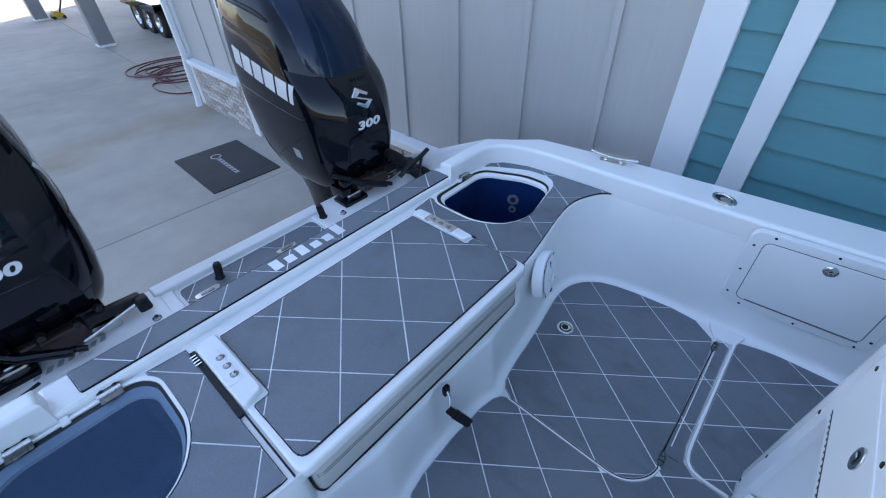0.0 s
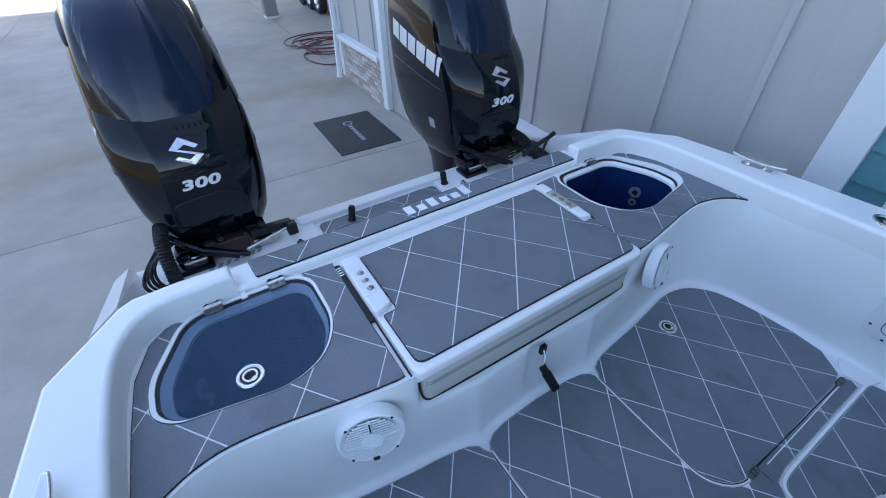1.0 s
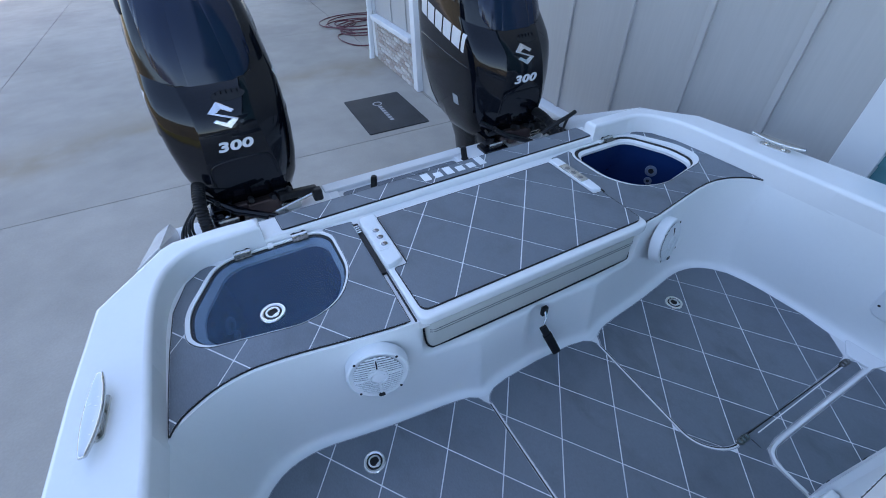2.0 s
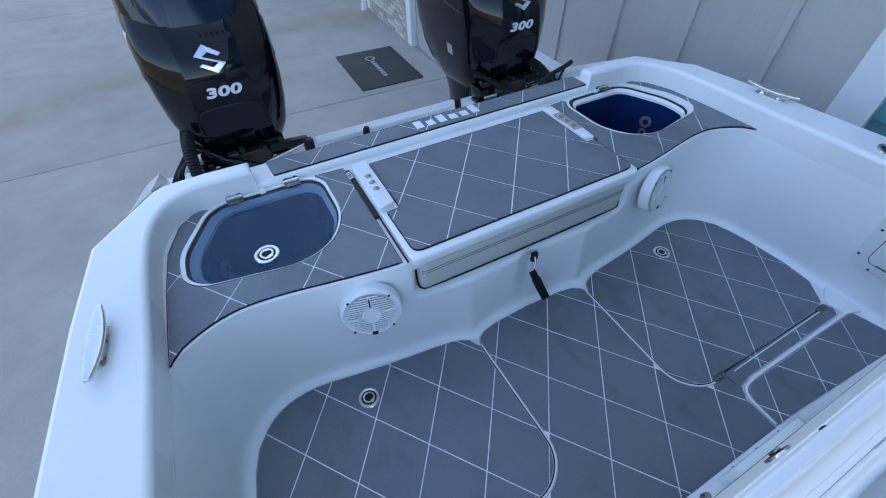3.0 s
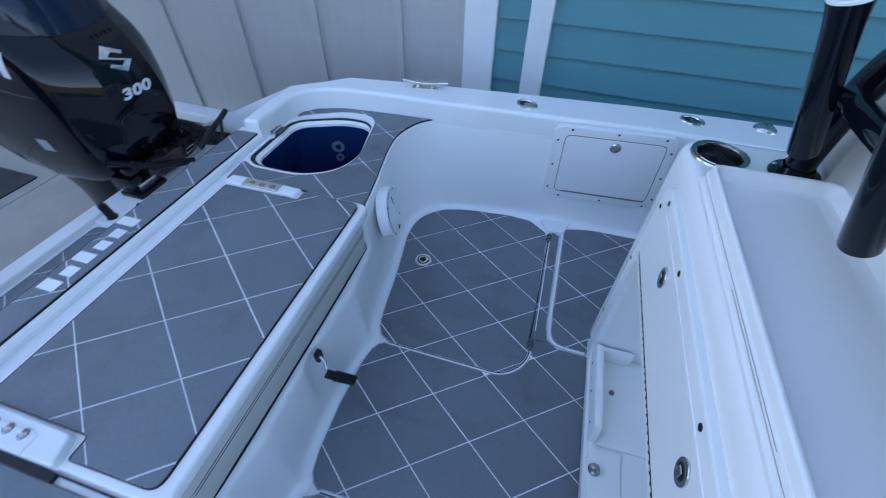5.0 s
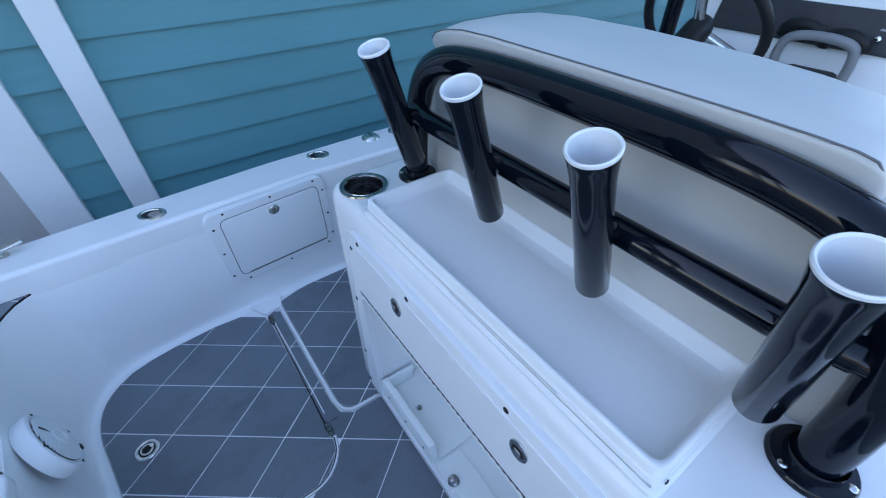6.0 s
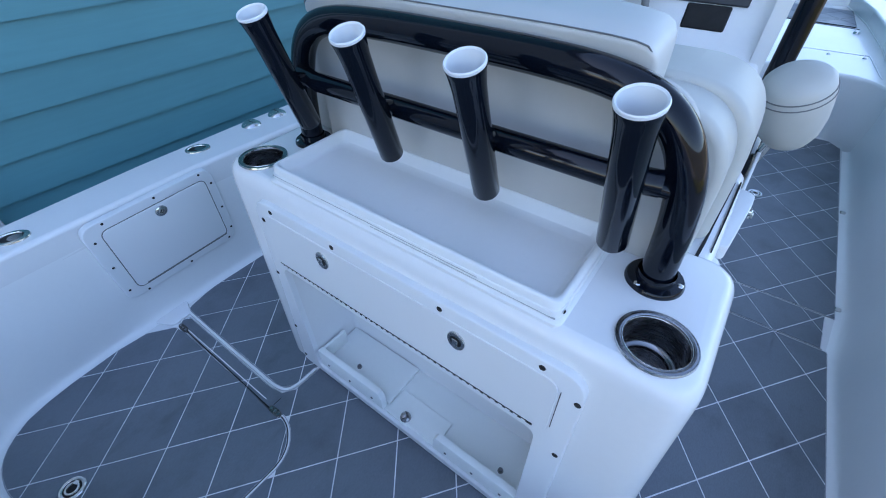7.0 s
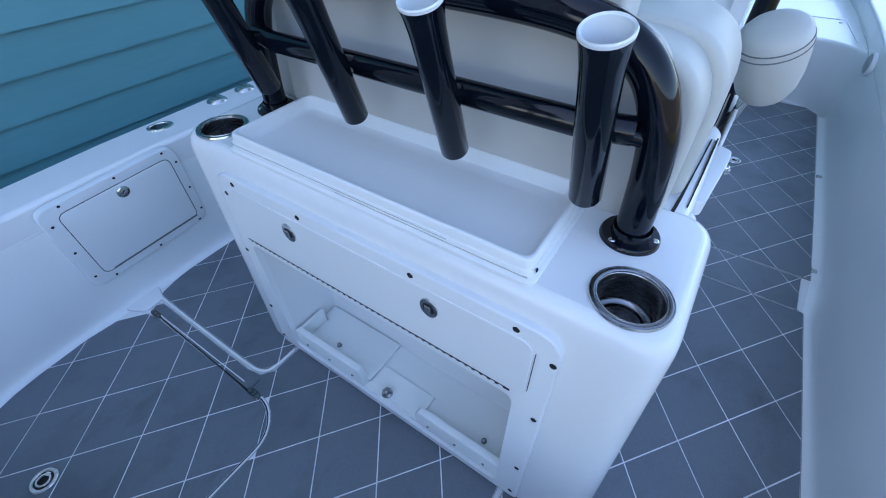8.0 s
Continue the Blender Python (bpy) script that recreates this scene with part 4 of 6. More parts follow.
# loudspeakers
def speaker(s):
    e = empty("speaker", "white round marine loudspeaker with slotted grille", "speaker", "cockpit speakers", m=pose(s * 0.594, 0.028, 0.327, 90 - 10, 0, s * 14) @ Matrix.Scale(0.94, 4))
    part("flange", revolve([(0.0, 0.004), (0.078, 0.006), (0.088, 0.012), (0.095, 0.009), (0.098, -0.002), (0.098, -0.03)], 44), WHITEPLASTIC, e, smooth=30)
    part("cone", revolve([(0.0, 0.0085), (0.076, 0.0085)], 36), CONEGREY, e, "grey cone behind the grille")
    for i in range(18):
        y = -0.0705 + 0.141 * i / 17
        hw = math.sqrt(max(0.077 ** 2 - y * y, 0))
        bow = 0.10 * y
        pts = [(x, y + bow * (1 - (x / 0.077) ** 2) - bow * 0.5, 0.0125 + 0.005 * (1 - (x * x + y * y) / 0.0060)) for x in [hw * (j / 6 - 1) for j in range(13)]]
        part("slat", tube(pts, 0.0026, 6), WHITEPLASTIC, e)
    for a in (90, 270, 8, 188):
        t = radians(a)
        part("spoke", tube([(0.020 * math.cos(t), 0.020 * math.sin(t), 0.017), (0.076 * math.cos(t), 0.076 * math.sin(t), 0.0125)], 0.0042 if a % 90 == 0 else 0.0032, 8), WHITEPLASTIC, e)
    part("slit", box(-0.0022, 0.0022, 0.034, 0.068, 0.017, 0.0195), RUBBER, e, "dark slit in the spoke")
    part("boss", revolve([(0.0, 0.0215), (0.019, 0.0205), (0.0205, 0.0165), (0.0235, 0.0165), (0.0255, 0.0225), (0.029, 0.0215), (0.032, 0.008)], 28), WHITEPLASTIC, e, smooth=40)
    for a in range(4):
        t = radians(45 + 90 * a)
        screw(e, pose(0.089 * math.cos(t), 0.089 * math.sin(t), 0.0118), 0.0045)
    part("badge", prism(rounded([(-0.010, -0.086), (0.010, -0.086), (0.010, -0.072), (-0.010, -0.072)], 0.0065, 4), 0.012, 0.0175), RUBBER, e, "small black badge")


for s in (1, -1):
    speaker(s)


# pull-up cleats, flush rod holders and other gunwale hardware
def cleat(name, x, y, rz):
    e = empty(name, "polished stainless mooring cleat on the gunwale", "cleat", "gunwale cleats", m=pose(x, y, GT, 0, 0, rz))
    part("base", prism(rounded([(-0.017, -0.058), (0.017, -0.058), (0.017, 0.058), (-0.017, 0.058)], 0.016, 6), 0.0, 0.004, 0.0015), STEEL, e)
    for yy in (-0.032, 0.032):
        part("stem", moved(revolve([(0.011, 0.0), (0.008, 0.008), (0.008, 0.020)], 14), pose(0, yy, 0.003)), STEEL, e, smooth=40)
    side = [(0.0065 + 0.0125 * math.sin(math.pi * i / 16) ** 0.8, -0.102 + 0.204 * i / 16) for i in range(17)]
    horn = prism(side + [(-x, y) for x, y in side[::-1]], 0.018, 0.030, 0.0045, 3, True)
    for v in horn.verts:
        v.co.z += 0.005 * (v.co.y / 0.1) ** 2
    part("horn", horn, STEEL, e, smooth=50)


cleat("cleat", -1.189, 0.086, -5)
cleat("cleat", 1.206, 0.094, 7)


def flush_holder(x, y, rz, r=0.036):
    e = empty("gunwale_rod_holder", "flush stainless rod holder set in the gunwale", "rod holder", "gunwale rod holders", m=pose(x, y, GT, 0, 0, rz))
    a = [(1.35 * r * math.cos(t), r * math.sin(t)) for t in [2 * math.pi * i / 32 for i in range(32)]]
    b = [(0.92 * r * math.cos(t) + 0.003, 0.70 * r * math.sin(t)) for t in [2 * math.pi * i / 32 for i in range(32)]]
    part("flange", loft([[(x, y, 0.0) for x, y in a], [(x * 0.97, y * 0.97, 0.004) for x, y in a], [(x * 1.06, y * 1.06, 0.005) for x, y in b], [(x, y, 0.0015) for x, y in b]], True, False), STEEL, e, smooth=40)
    part("bore", prism(b, 0.0003, 0.0012), RUBBER, e, "dark bore")
    part("liner", prism([(x * 0.62 - 0.009, y * 0.7) for x, y in b], 0.0012, 0.0022), DARKSTEEL, e)


flush_holder(1.186, -0.356, 60)
flush_holder(1.252, -1.000, 60)


def fuel_cap(x, y):
    e = empty("deck_fill", "chrome deck fitting on the gunwale", "deck fitting", "deck fittings", m=pose(x, y, GT))
    part("body", revolve([(0.0, 0.016), (0.026, 0.015), (0.032, 0.010), (0.04, 0.004), (0.042, 0.0)], 28), STEEL, e, smooth=40)
    part("slot", box(-0.018, 0.018, -0.003, 0.003, 0.0155, 0.0175, 0.001), DARKSTEEL, e)


fuel_cap(1.268, -1.262)
fuel_cap(1.268, -1.40)


# locker hatch in the cockpit's side wall
def side_hatch():
    e = empty("side_hatch", "white plastic locker hatch with lock and screws", "hatch")
    u, v = Vector((0.040, -1, 0.020)).normalized(), Vector((-0.06, 0, 1)).normalized()
    n = u.cross(v).normalized()
    n = -n if n.x > 0 else n
    v = n.cross(u) if n.cross(u).z > 0 else u.cross(n)
    base = Matrix(((u.x, v.x, n.x, 1.106), (u.y, v.y, n.y, -0.492), (u.z, v.z, n.z, 0.160), (0, 0, 0, 1)))
    w, h = 0.465, 0.352
    part("frame", moved(prism(rounded([(0, 0), (w, 0), (w, h), (0, h)], 0.045, 6), -0.02, 0.006, 0.004), base), WHITEPLASTIC, e, smooth=40)
    x0, x1, z0, z1 = 0.050, w - 0.036, 0.036, h - 0.038
    door = part("door", moved(prism(rounded([(x0, z0), (x1, z0), (x1, z1), (x0, z1)], 0.026, 6), 0.004, 0.0085, 0.002), base), WHITEPLASTIC, e, smooth=40)
    line = rounded([(x0 - 0.002, z0 - 0.002), (x1 + 0.002, z0 - 0.002), (x1 + 0.002, z1 + 0.002), (x0 - 0.002, z1 + 0.002)], 0.028, 6)
    part("gap", moved(ribbon(line + [line[0]], 0.0032, 0.0, 0.0066), base), THREAD, e, "thin dark gap round the door")
    part("slot", moved(box(x0 + 0.03, x1 - 0.004, z0 - 0.001, z0 + 0.006, 0.006, 0.0092), base), THREAD, door, "dark slot at the door's foot")
    lk = part("lock", moved(revolve([(0.0, 0.003), (0.006, 0.003), (0.008, 0.008), (0.016, 0.008), (0.021, 0.004), (0.0215, 0.0)], 24), base @ pose(0.245, h * 0.805, 0.008)), STEEL, door, "chrome cam lock", smooth=40)
    part("key_slot", moved(box(-0.005, 0.005, -0.0015, 0.0015, 0.003, 0.0045), base @ pose(0.245, h * 0.805, 0.008, 0, 0, 35)), RUBBER, lk)
    for a, b in ((0.070, h - 0.012), (0.245, h - 0.012), (0.419, h - 0.012), (w - 0.014, 0.285), (w - 0.012, 0.165), (w - 0.010, 0.055), (0.428, 0.012), (0.250, 0.010), (0.072, 0.008), (0.018, 0.050), (0.020, 0.170), (0.022, 0.288)):
        screw(e, base @ pose(a, b, 0.006), 0.0048)


side_hatch()
fd = empty("floor_drain", "chrome ring latch set in grey floor foam", "latch")
ring_latch(fd, -0.705, -2.945, 0.0062, 0.036)
for y in (-2.16, -2.95):
    part("wall_snap", box(-1.098, -1.074, y - 0.010, y + 0.010, 0.03, 0.040, 0.004), STEEL, cockpit_liner, "tiny chrome snap on the wall")


# ---- outboard engines ----
def superring(z, yf, yb, hw, cx, n=48, p=3.2):
    cy, hy = (yf + yb) / 2, (yb - yf) / 2
    out = []
    for i in range(n):
        t = 2 * math.pi * i / n
        c, s = math.cos(t), math.sin(t)
        out.append((cx + hw * math.copysign(abs(c) ** (2 / p), c), cy + hy * math.copysign(abs(s) ** (2 / p), s), z))
    return out


def flat_text(name, body, size, m, material, parent, depth=0.0015, shear=0.25):
    cu = bpy.data.curves.new(name, "FONT")
    cu.body, cu.size, cu.extrude, cu.shear, cu.offset = body, size, depth, shear, 0.0022
    cu.align_x, cu.align_y = "CENTER", "CENTER"
    tmp = new(name + "_tmp", cu)
    bpy.context.view_layer.update()
    me = bpy.data.meshes.new_from_object(tmp.evaluated_get(bpy.context.evaluated_depsgraph_get()))
    bpy.data.objects.remove(tmp)
    me.materials.clear()
    me.materials.append(material)
    me.transform(m)
    ob = new(name, me)
    ob.parent = parent
    return ob


def cowl_ring(z, yf, yb, hw, a, k, soft=False):
    """One level of the cowl: a flat front panel of half width a, slanting facets, long sides and a rounded back, rising aft by k."""
    back = smoothed([(a, yf + 0.006), (0.40 * a + 0.60 * hw, yf + 0.078), (hw * 0.95, yf + 0.135), (hw * 0.985, yf + 0.24), (hw, yf + 0.40), (hw * 0.985, yb - 0.34), (hw * 0.90, yb - 0.15), (hw * 0.60, yb - 0.03), (0.0, yb)], 2)
    if soft:
        back = smoothed([(a * 0.62, yf + 0.004), (a, yf + 0.012)] + back[3:], 2)
    half = [(0.0, yf), (a * 0.6, yf + 0.002)] + back
    ring = half + [(-x, y) for x, y in half[-2:0:-1]]
    return [(x, y, z + k * (y - 1.385)) for x, y in ring]


def outboard(cx):
    e = empty("outboard_engine", "glossy black outboard engine with silver 300 lettering", "outboard engine", "twin outboard engines", m=pose(cx, 0, 0))
    rings = [(0.05, 1.50, 1.98, 0.13, 0.07, 0), (0.10, 1.43, 2.05, 0.185, 0.11, 0), (0.17, 1.355, 2.11, 0.228, 0.145, 0), (0.26, 1.300, 2.16, 0.256, 0.158, 0), (0.38, 1.263, 2.21, 0.274, 0.152, 0.02), (0.50, 1.250, 2.24, 0.282, 0.134, 0.06),
             (0.60, 1.256, 2.25, 0.284, 0.122, 0.12), (0.66, 1.270, 2.255, 0.283, 0.114, 0.17), (0.700, 1.296, 2.255, 0.281, 0.118, 0.22), (0.735, 1.340, 2.252, 0.277, 0.128, 0.27), (0.765, 1.380, 2.248, 0.271, 0.136, 0.32)]
    dome = [(0.765, 1.380, 2.248, 0.271, 0.136, 0.32), (0.80, 1.394, 2.245, 0.267, 0.134, 0.32), (0.86, 1.415, 2.238, 0.257, 0.128, 0.30), (0.93, 1.450, 2.225, 0.242, 0.116, 0.27), (1.00, 1.500, 2.20, 0.223, 0.098, 0.22), (1.06, 1.565, 2.165, 0.198, 0.066, 0.16), (1.11, 1.64, 2.115, 0.164, 0.054, 0.10), (1.15, 1.73, 2.055, 0.118, 0.04, 0.04), (1.165, 1.82, 1.98, 0.066, 0.024, 0)]
    lower, upper = loft([cowl_ring(*q) for q in rings]), loft([cowl_ring(*q, soft=True) for q in dome])
    whole = joined(lower.copy(), upper.copy())
    whole.normal_update()
    tree = BVHTree.FromBMesh(whole)
    whole.free()
    # the lid is a narrower panel on the dome, with chamfered front corners; the shoulders beside it stay cowl black
    cuts = []
    for s in (1, -1):
        cuts.append((Vector((s * 0.184, 1.42, 0.9)), Vector((s, -0.05, 0.06)).normalized()))
        for cx0, cz0, nz in ((0.120, 0.762, -2.4), (0.152, 0.777, -1.0), (0.172, 0.800, -0.45)):
            cuts.append((Vector((s * cx0, 1.385, cz0)), Vector((s, 0.0, nz)).normalized()))
    for co, no in cuts:
        bmesh.ops.bisect_plane(upper, geom=list(upper.verts) + list(upper.edges) + list(upper.faces), plane_co=co, plane_no=no)
    shoulder = upper.copy()

    def in_lid(f):
        c = f.calc_center_median()
        return all((c - co).dot(no) < 0 for co, no in cuts)

    for bm, keep in ((upper, True), (shoulder, False)):
        bmesh.ops.delete(bm, geom=[f for f in bm.faces if in_lid(f) != keep], context="FACES")
    bmesh.ops.recalc_face_normals(upper, faces=upper.faces)
    upper.normal_update()
    for v in upper.verts:
        v.co += v.normal * (0.003 if v.is_boundary else 0.009)
    part("lower_cowl", lower, COWL, e, smooth=28)
    part("shoulder", shoulder, COWL, e, "gloss black shoulder beside the lid", smooth=28)
    top = part("cowl_lid", upper, COWLLID, e, "blue-black domed cowl lid", smooth=40)
    ring = cowl_ring(0.765, 1.3795, 2.2485, 0.2715, 0.136, 0.32)
    front = [p for p in ring if p[1] < 1.46 and abs(p[0]) < 0.17]
    front.sort(key=lambda p: p[0])
    part("seam", tube(front, 0.0022, 6, False), RUBBER, e, "thin dark seam under the lid")

    def side_at(s, y, z, lift=0.0012):
        hit = tree.ray_cast(Vector((s, y, z)), Vector((-s, 0, 0)))
        return (hit[0].x + s * lift, y, z) if hit[0] else (s * 0.27, y, z)

    def front_at(x, z, lift=0.0):
        hit = tree.ray_cast(Vector((x, 0.5, z)), Vector((0, 1, 0)))
        return hit[0].y - lift if hit[0] else 1.26

    def patch(s, a, b, c, d, nu=6, nv=4):
        """A thin decal on the cowl's side between four (y, z) corners."""
        bm = bmesh.new()
        grid = []
        for i in range(nu + 1):
            u = i / nu
            lo, hi = Vector(a).lerp(Vector(b), u), Vector(d).lerp(Vector(c), u)
            grid.append([bm.verts.new(side_at(s, *lo.lerp(hi, j / nv))) for j in range(nv + 1)])
        for i in range(nu):
            for j in range(nv):
                bm.faces.new((grid[i][j], grid[i + 1][j], grid[i + 1][j + 1], grid[i][j + 1]))
        bmesh.ops.recalc_face_normals(bm, faces=bm.faces)
        return bm

    for s in (1, -1):
        pts = smoothed([(1.62, 1.00), (1.70, 1.03), (1.86, 1.06), (2.02, 1.07)], 2)
        part("intake_lip", tube([side_at(s, y, z, 0.0) for y, z in pts], 0.011, 8, True, [0.004 + 0.009 * math.sin(math.pi * i / (len(pts) - 1)) for i in range(len(pts))]), RUBBER, top, "dark air intake lip", smooth=60)
        part("intake", patch(s, (1.52, 0.865), (2.05, 0.955), (2.04, 0.985), (1.55, 0.885)), RUBBER, e, "dark side air intake")
        part("trim_line", tube([side_at(s, y, z, 0.0) for y, z in smoothed([(2.02, 0.645), (1.90, 0.635), (1.65, 0.607), (1.40, 0.578)], 2)], 0.004, 6), COWL, e, "thin raised trim line", smooth=60)
        part("side_plate", patch(s, (1.545, 0.325), (1.605, 0.325), (1.605, 0.385), (1.545, 0.385), 2, 2), MATGREY, e, "small grey data plate")
        y = 2.005
        for w in (0.084, 0.088, 0.084, 0.088, 0.084, 0.030):
            z = 0.812 - 0.215 * (2.005 - y)
            dz = 0.215 * w
            part("side_mark", patch(s, (y, z - 0.046), (y - w, z - dz - 0.046), (y - w - 0.010, z - dz + 0.046), (y - 0.010, z + 0.046)), DECAL, e, "plain silver block of lettering size")
            y -= w + 0.015
    # front: chrome emblem, number, black ribbed oval and relief line
    half = [(-0.0575, 0.017), (-0.011, 0.050), (0.049, 0.016), (0.033, 0.008), (-0.001, 0.025), (-0.026, 0.013)]
    em = half + [(-x, -z) for x, z in half]
    b = prism(em, 0.0, 0.007, 0.0015, 1)
    for v in b.verts:
        x, z, d = v.co.x, v.co.y + 0.653, v.co.z
        v.co = (x, front_at(x, z) - d + 0.001, z)
    bmesh.ops.recalc_face_normals(b, faces=b.faces)
    part("emblem", b, CHROME, e, "angular chrome emblem")
    for i, c in enumerate("300"):
        num = flat_text("digit", c, 0.056, pose(0.0495 * (i - 1), 0, 0) @ Matrix.Diagonal((1.66, 1, 1, 1)), DECAL, e, 0.0012, 0.18)
        for v in num.data.vertices:
            x, z, d = v.co.x, v.co.y + 0.528, v.co.z
            v.co = (x, front_at(x, z) - d - 0.0014, z)
    relief = smoothed([(-0.14, 0.34), (-0.135, 0.43), (-0.10, 0.462), (0.10, 0.466), (0.135, 0.44), (0.14, 0.34)], 2)
    part("front_relief", tube([(x, front_at(x, z), z) for x, z in relief], 0.005, 8), COWL, e, smooth=60)
    bm = bmesh.new()
    mid = bm.verts.new((0.045, front_at(0.045, 0.716, 0.0012), 0.716))
    for ring_i in (1, 2, 3):
        k = ring_i / 3
        ring = [bm.verts.new((x, front_at(x, z, 0.0012), z)) for x, z in [(0.045 + 0.068 * k * math.cos(t), 0.716 + 0.017 * k * math.sin(t)) for t in [2 * math.pi * i / 24 for i in range(24)]]]
        for i in range(24):
            j = (i + 1) % 24
            bm.faces.new((mid, ring[i], ring[j]) if ring_i == 1 else (last[i], ring[i], ring[j], last[j]))
        last = ring
    bmesh.ops.recalc_face_normals(bm, faces=bm.faces)
    part("front_vent", bm, RUBBER, e, "black oval patch under the lid", smooth=60)
    for i in range(5):
        x = -0.005 + 0.022 * i
        part("vent_rib", box(x, x + 0.006, front_at(x, 0.722) - 0.003, front_at(x, 0.722) + 0.02, 0.714, 0.735, 0.002), COWL, e)
    part("side_port", patch(1, (1.735, 0.565), (1.80, 0.575), (1.785, 0.675), (1.73, 0.665), 3, 3), RUBBER, e, "dark recessed side opening")
    # midsection, mount and gearcase
    part("midsection", loft([superring(z, a, b, w, 0, 32, 2.4) for z, a, b, w in ((0.12, 1.46, 2.0, 0.17), (-0.05, 1.52, 1.95, 0.13), (-0.35, 1.60, 1.92, 0.095), (-0.75, 1.62, 1.92, 0.08), (-0.85, 1.60, 1.98, 0.06))]), COWL, e, smooth=60)
    part("gearcase", moved(revolve([(0.0, -0.30), (0.035, -0.27), (0.06, -0.18), (0.065, 0.1), (0.05, 0.26), (0.02, 0.33), (0.0, 0.34)], 20), pose(0, 1.78, -0.95, -90)), COWL, e, smooth=60)
    part("swivel_bracket", joined(box(-0.13, 0.13, 1.36, 1.56, -0.12, 0.17, 0.02), box(-0.17, -0.12, 1.30, 1.50, -0.3, 0.15, 0.015), box(0.12, 0.17, 1.30, 1.50, -0.3, 0.15, 0.015)), RUBBER, e, "black mounting bracket")
    part("clamp_plate", joined(box(-0.20, -0.10, 1.27, 1.36, 0.11, 0.165, 0.01), box(0.10, 0.20, 1.27, 1.36, 0.11, 0.165, 0.01), moved(revolve([(0, -0.2), (0.016, -0.2), (0.016, 0.2), (0, 0.2)], 14), pose(0, 1.30, 0.155, 0, 90, 0))), STEEL, e, "steel clamp and tilt tube")
    part("pump_housing", joined(box(-0.11, 0.12, 1.28, 1.38, 0.15, 0.20, 0.012), box(-0.06, 0.10, 1.27, 1.30, 0.13, 0.21, 0.008), box(-0.09, -0.04, 1.265, 1.30, 0.18, 0.225, 0.006)), DIRTYMETAL, e, "brownish oily pump housing")
    part("mount_foot", joined(box(-0.24, -0.08, 1.24, 1.36, 0.112, 0.138, 0.010), box(-0.22, -0.16, 1.28, 1.40, 0.13, 0.20, 0.012)), COWL, e, "black engine mount foot", smooth=40)
    for k in range(2):
        part("strut", tube([(-0.23 + 0.05 * k, 1.34 - 0.03 * k, 0.29 - 0.04 * k), (-0.10 + 0.05 * k, 1.25, 0.21 - 0.02 * k), (0.03 + 0.04 * k, 1.20, 0.165 - 0.015 * k)], 0.018 - 0.006 * k, 12), COWL, e, "black hydraulic strut", smooth=60)
    part("steering_arm", joined(moved(box(-0.10, 0.10, -0.022, 0.022, -0.02, 0.02, 0.01), pose(0.20, 1.285, 0.195, 0, 8, 8)), moved(box(-0.025, 0.025, -0.025, 0.025, -0.045, 0.02, 0.01), pose(0.29, 1.27, 0.18))), RUBBER, e, "black steering actuator arm")
    part("steering_rod", moved(revolve([(0, -0.12), (0.009, -0.12), (0.009, 0.12), (0, 0.12)], 12), pose(0.185, 1.26, 0.165, 0, 83, 8)), STEEL, e, "bright steering rod", smooth=40)
    for i, (x, y, z) in enumerate(((-0.12, 1.28, 0.22), (-0.02, 1.27, 0.235), (0.08, 1.28, 0.215), (0.16, 1.29, 0.23), (-0.17, 1.30, 0.25))):
        part("fitting", moved(revolve([(0, 0.03), (0.012, 0.028), (0.015, 0.0), (0.015, -0.03)], 12), pose(x, y, z, 70, 10 * i, 0)), RUBBER, e, smooth=40)
    # corrugated rigging hose and cables
    s = -1 if cx < 0 else 1
    base = [(-0.21, 1.30, 0.36), (-0.225, 1.215, 0.33), (-0.232, 1.165, 0.24), (-0.236, 1.13, 0.10), (-0.24, 1.06, -0.02)]
    if s > 0:
        base = [(0.13, 1.30, 0.30), (0.17, 1.22, 0.27), (0.20, 1.16, 0.20), (0.24, 1.08, 0.12), (0.27, 1.0, 0.04)]
    pts = smoothed(base, 3)
    dense = []
    for a, b in zip(pts, pts[1:]):
        for k in range(4):
            dense.append(tuple(Vector(a).lerp(Vector(b), k / 4)))
    part("rigging_hose", tube(dense, 0.034, 14, True, [0.027 + 0.0022 * math.sin(i * 1.57) for i in range(len(dense))]), RUBBER, e, "black corrugated rigging hose", smooth=60)
    for x in (-0.155, 0.135):
        part("cowl_latch", box(x - 0.048, x + 0.048, 1.285, 1.335, 0.205, 0.243, 0.008), COWL, e, "black latch under the cowl", smooth=40)
    for j in range(4):
        q = [(-0.16 - 0.03 * j, 1.33, 0.26), (-0.28 - 0.025 * j, 1.27, 0.245 - 0.025 * j), (-0.315 - 0.012 * j, 1.22 - 0.02 * j, 0.165), (-0.25, 1.15, 0.12 - 0.01 * j), (-0.10, 1.20, 0.115)]
        if s > 0:
            q = [(0.10 + 0.02 * j, 1.32, 0.2), (0.2, 1.24 - 0.02 * j, 0.22 - 0.02 * j), (0.28, 1.14, 0.20 - 0.012 * j), (0.31, 1.02 - 0.03 * j, 0.13), (0.25, 0.9, 0.11)]
        part("cable", tube(smoothed(q, 3), 0.006 + 0.002 * (j % 2), 8), RUBBER, e, "thin black cable", smooth=60)
    return e


for cx in (-0.758, 0.797):
    outboard(cx)

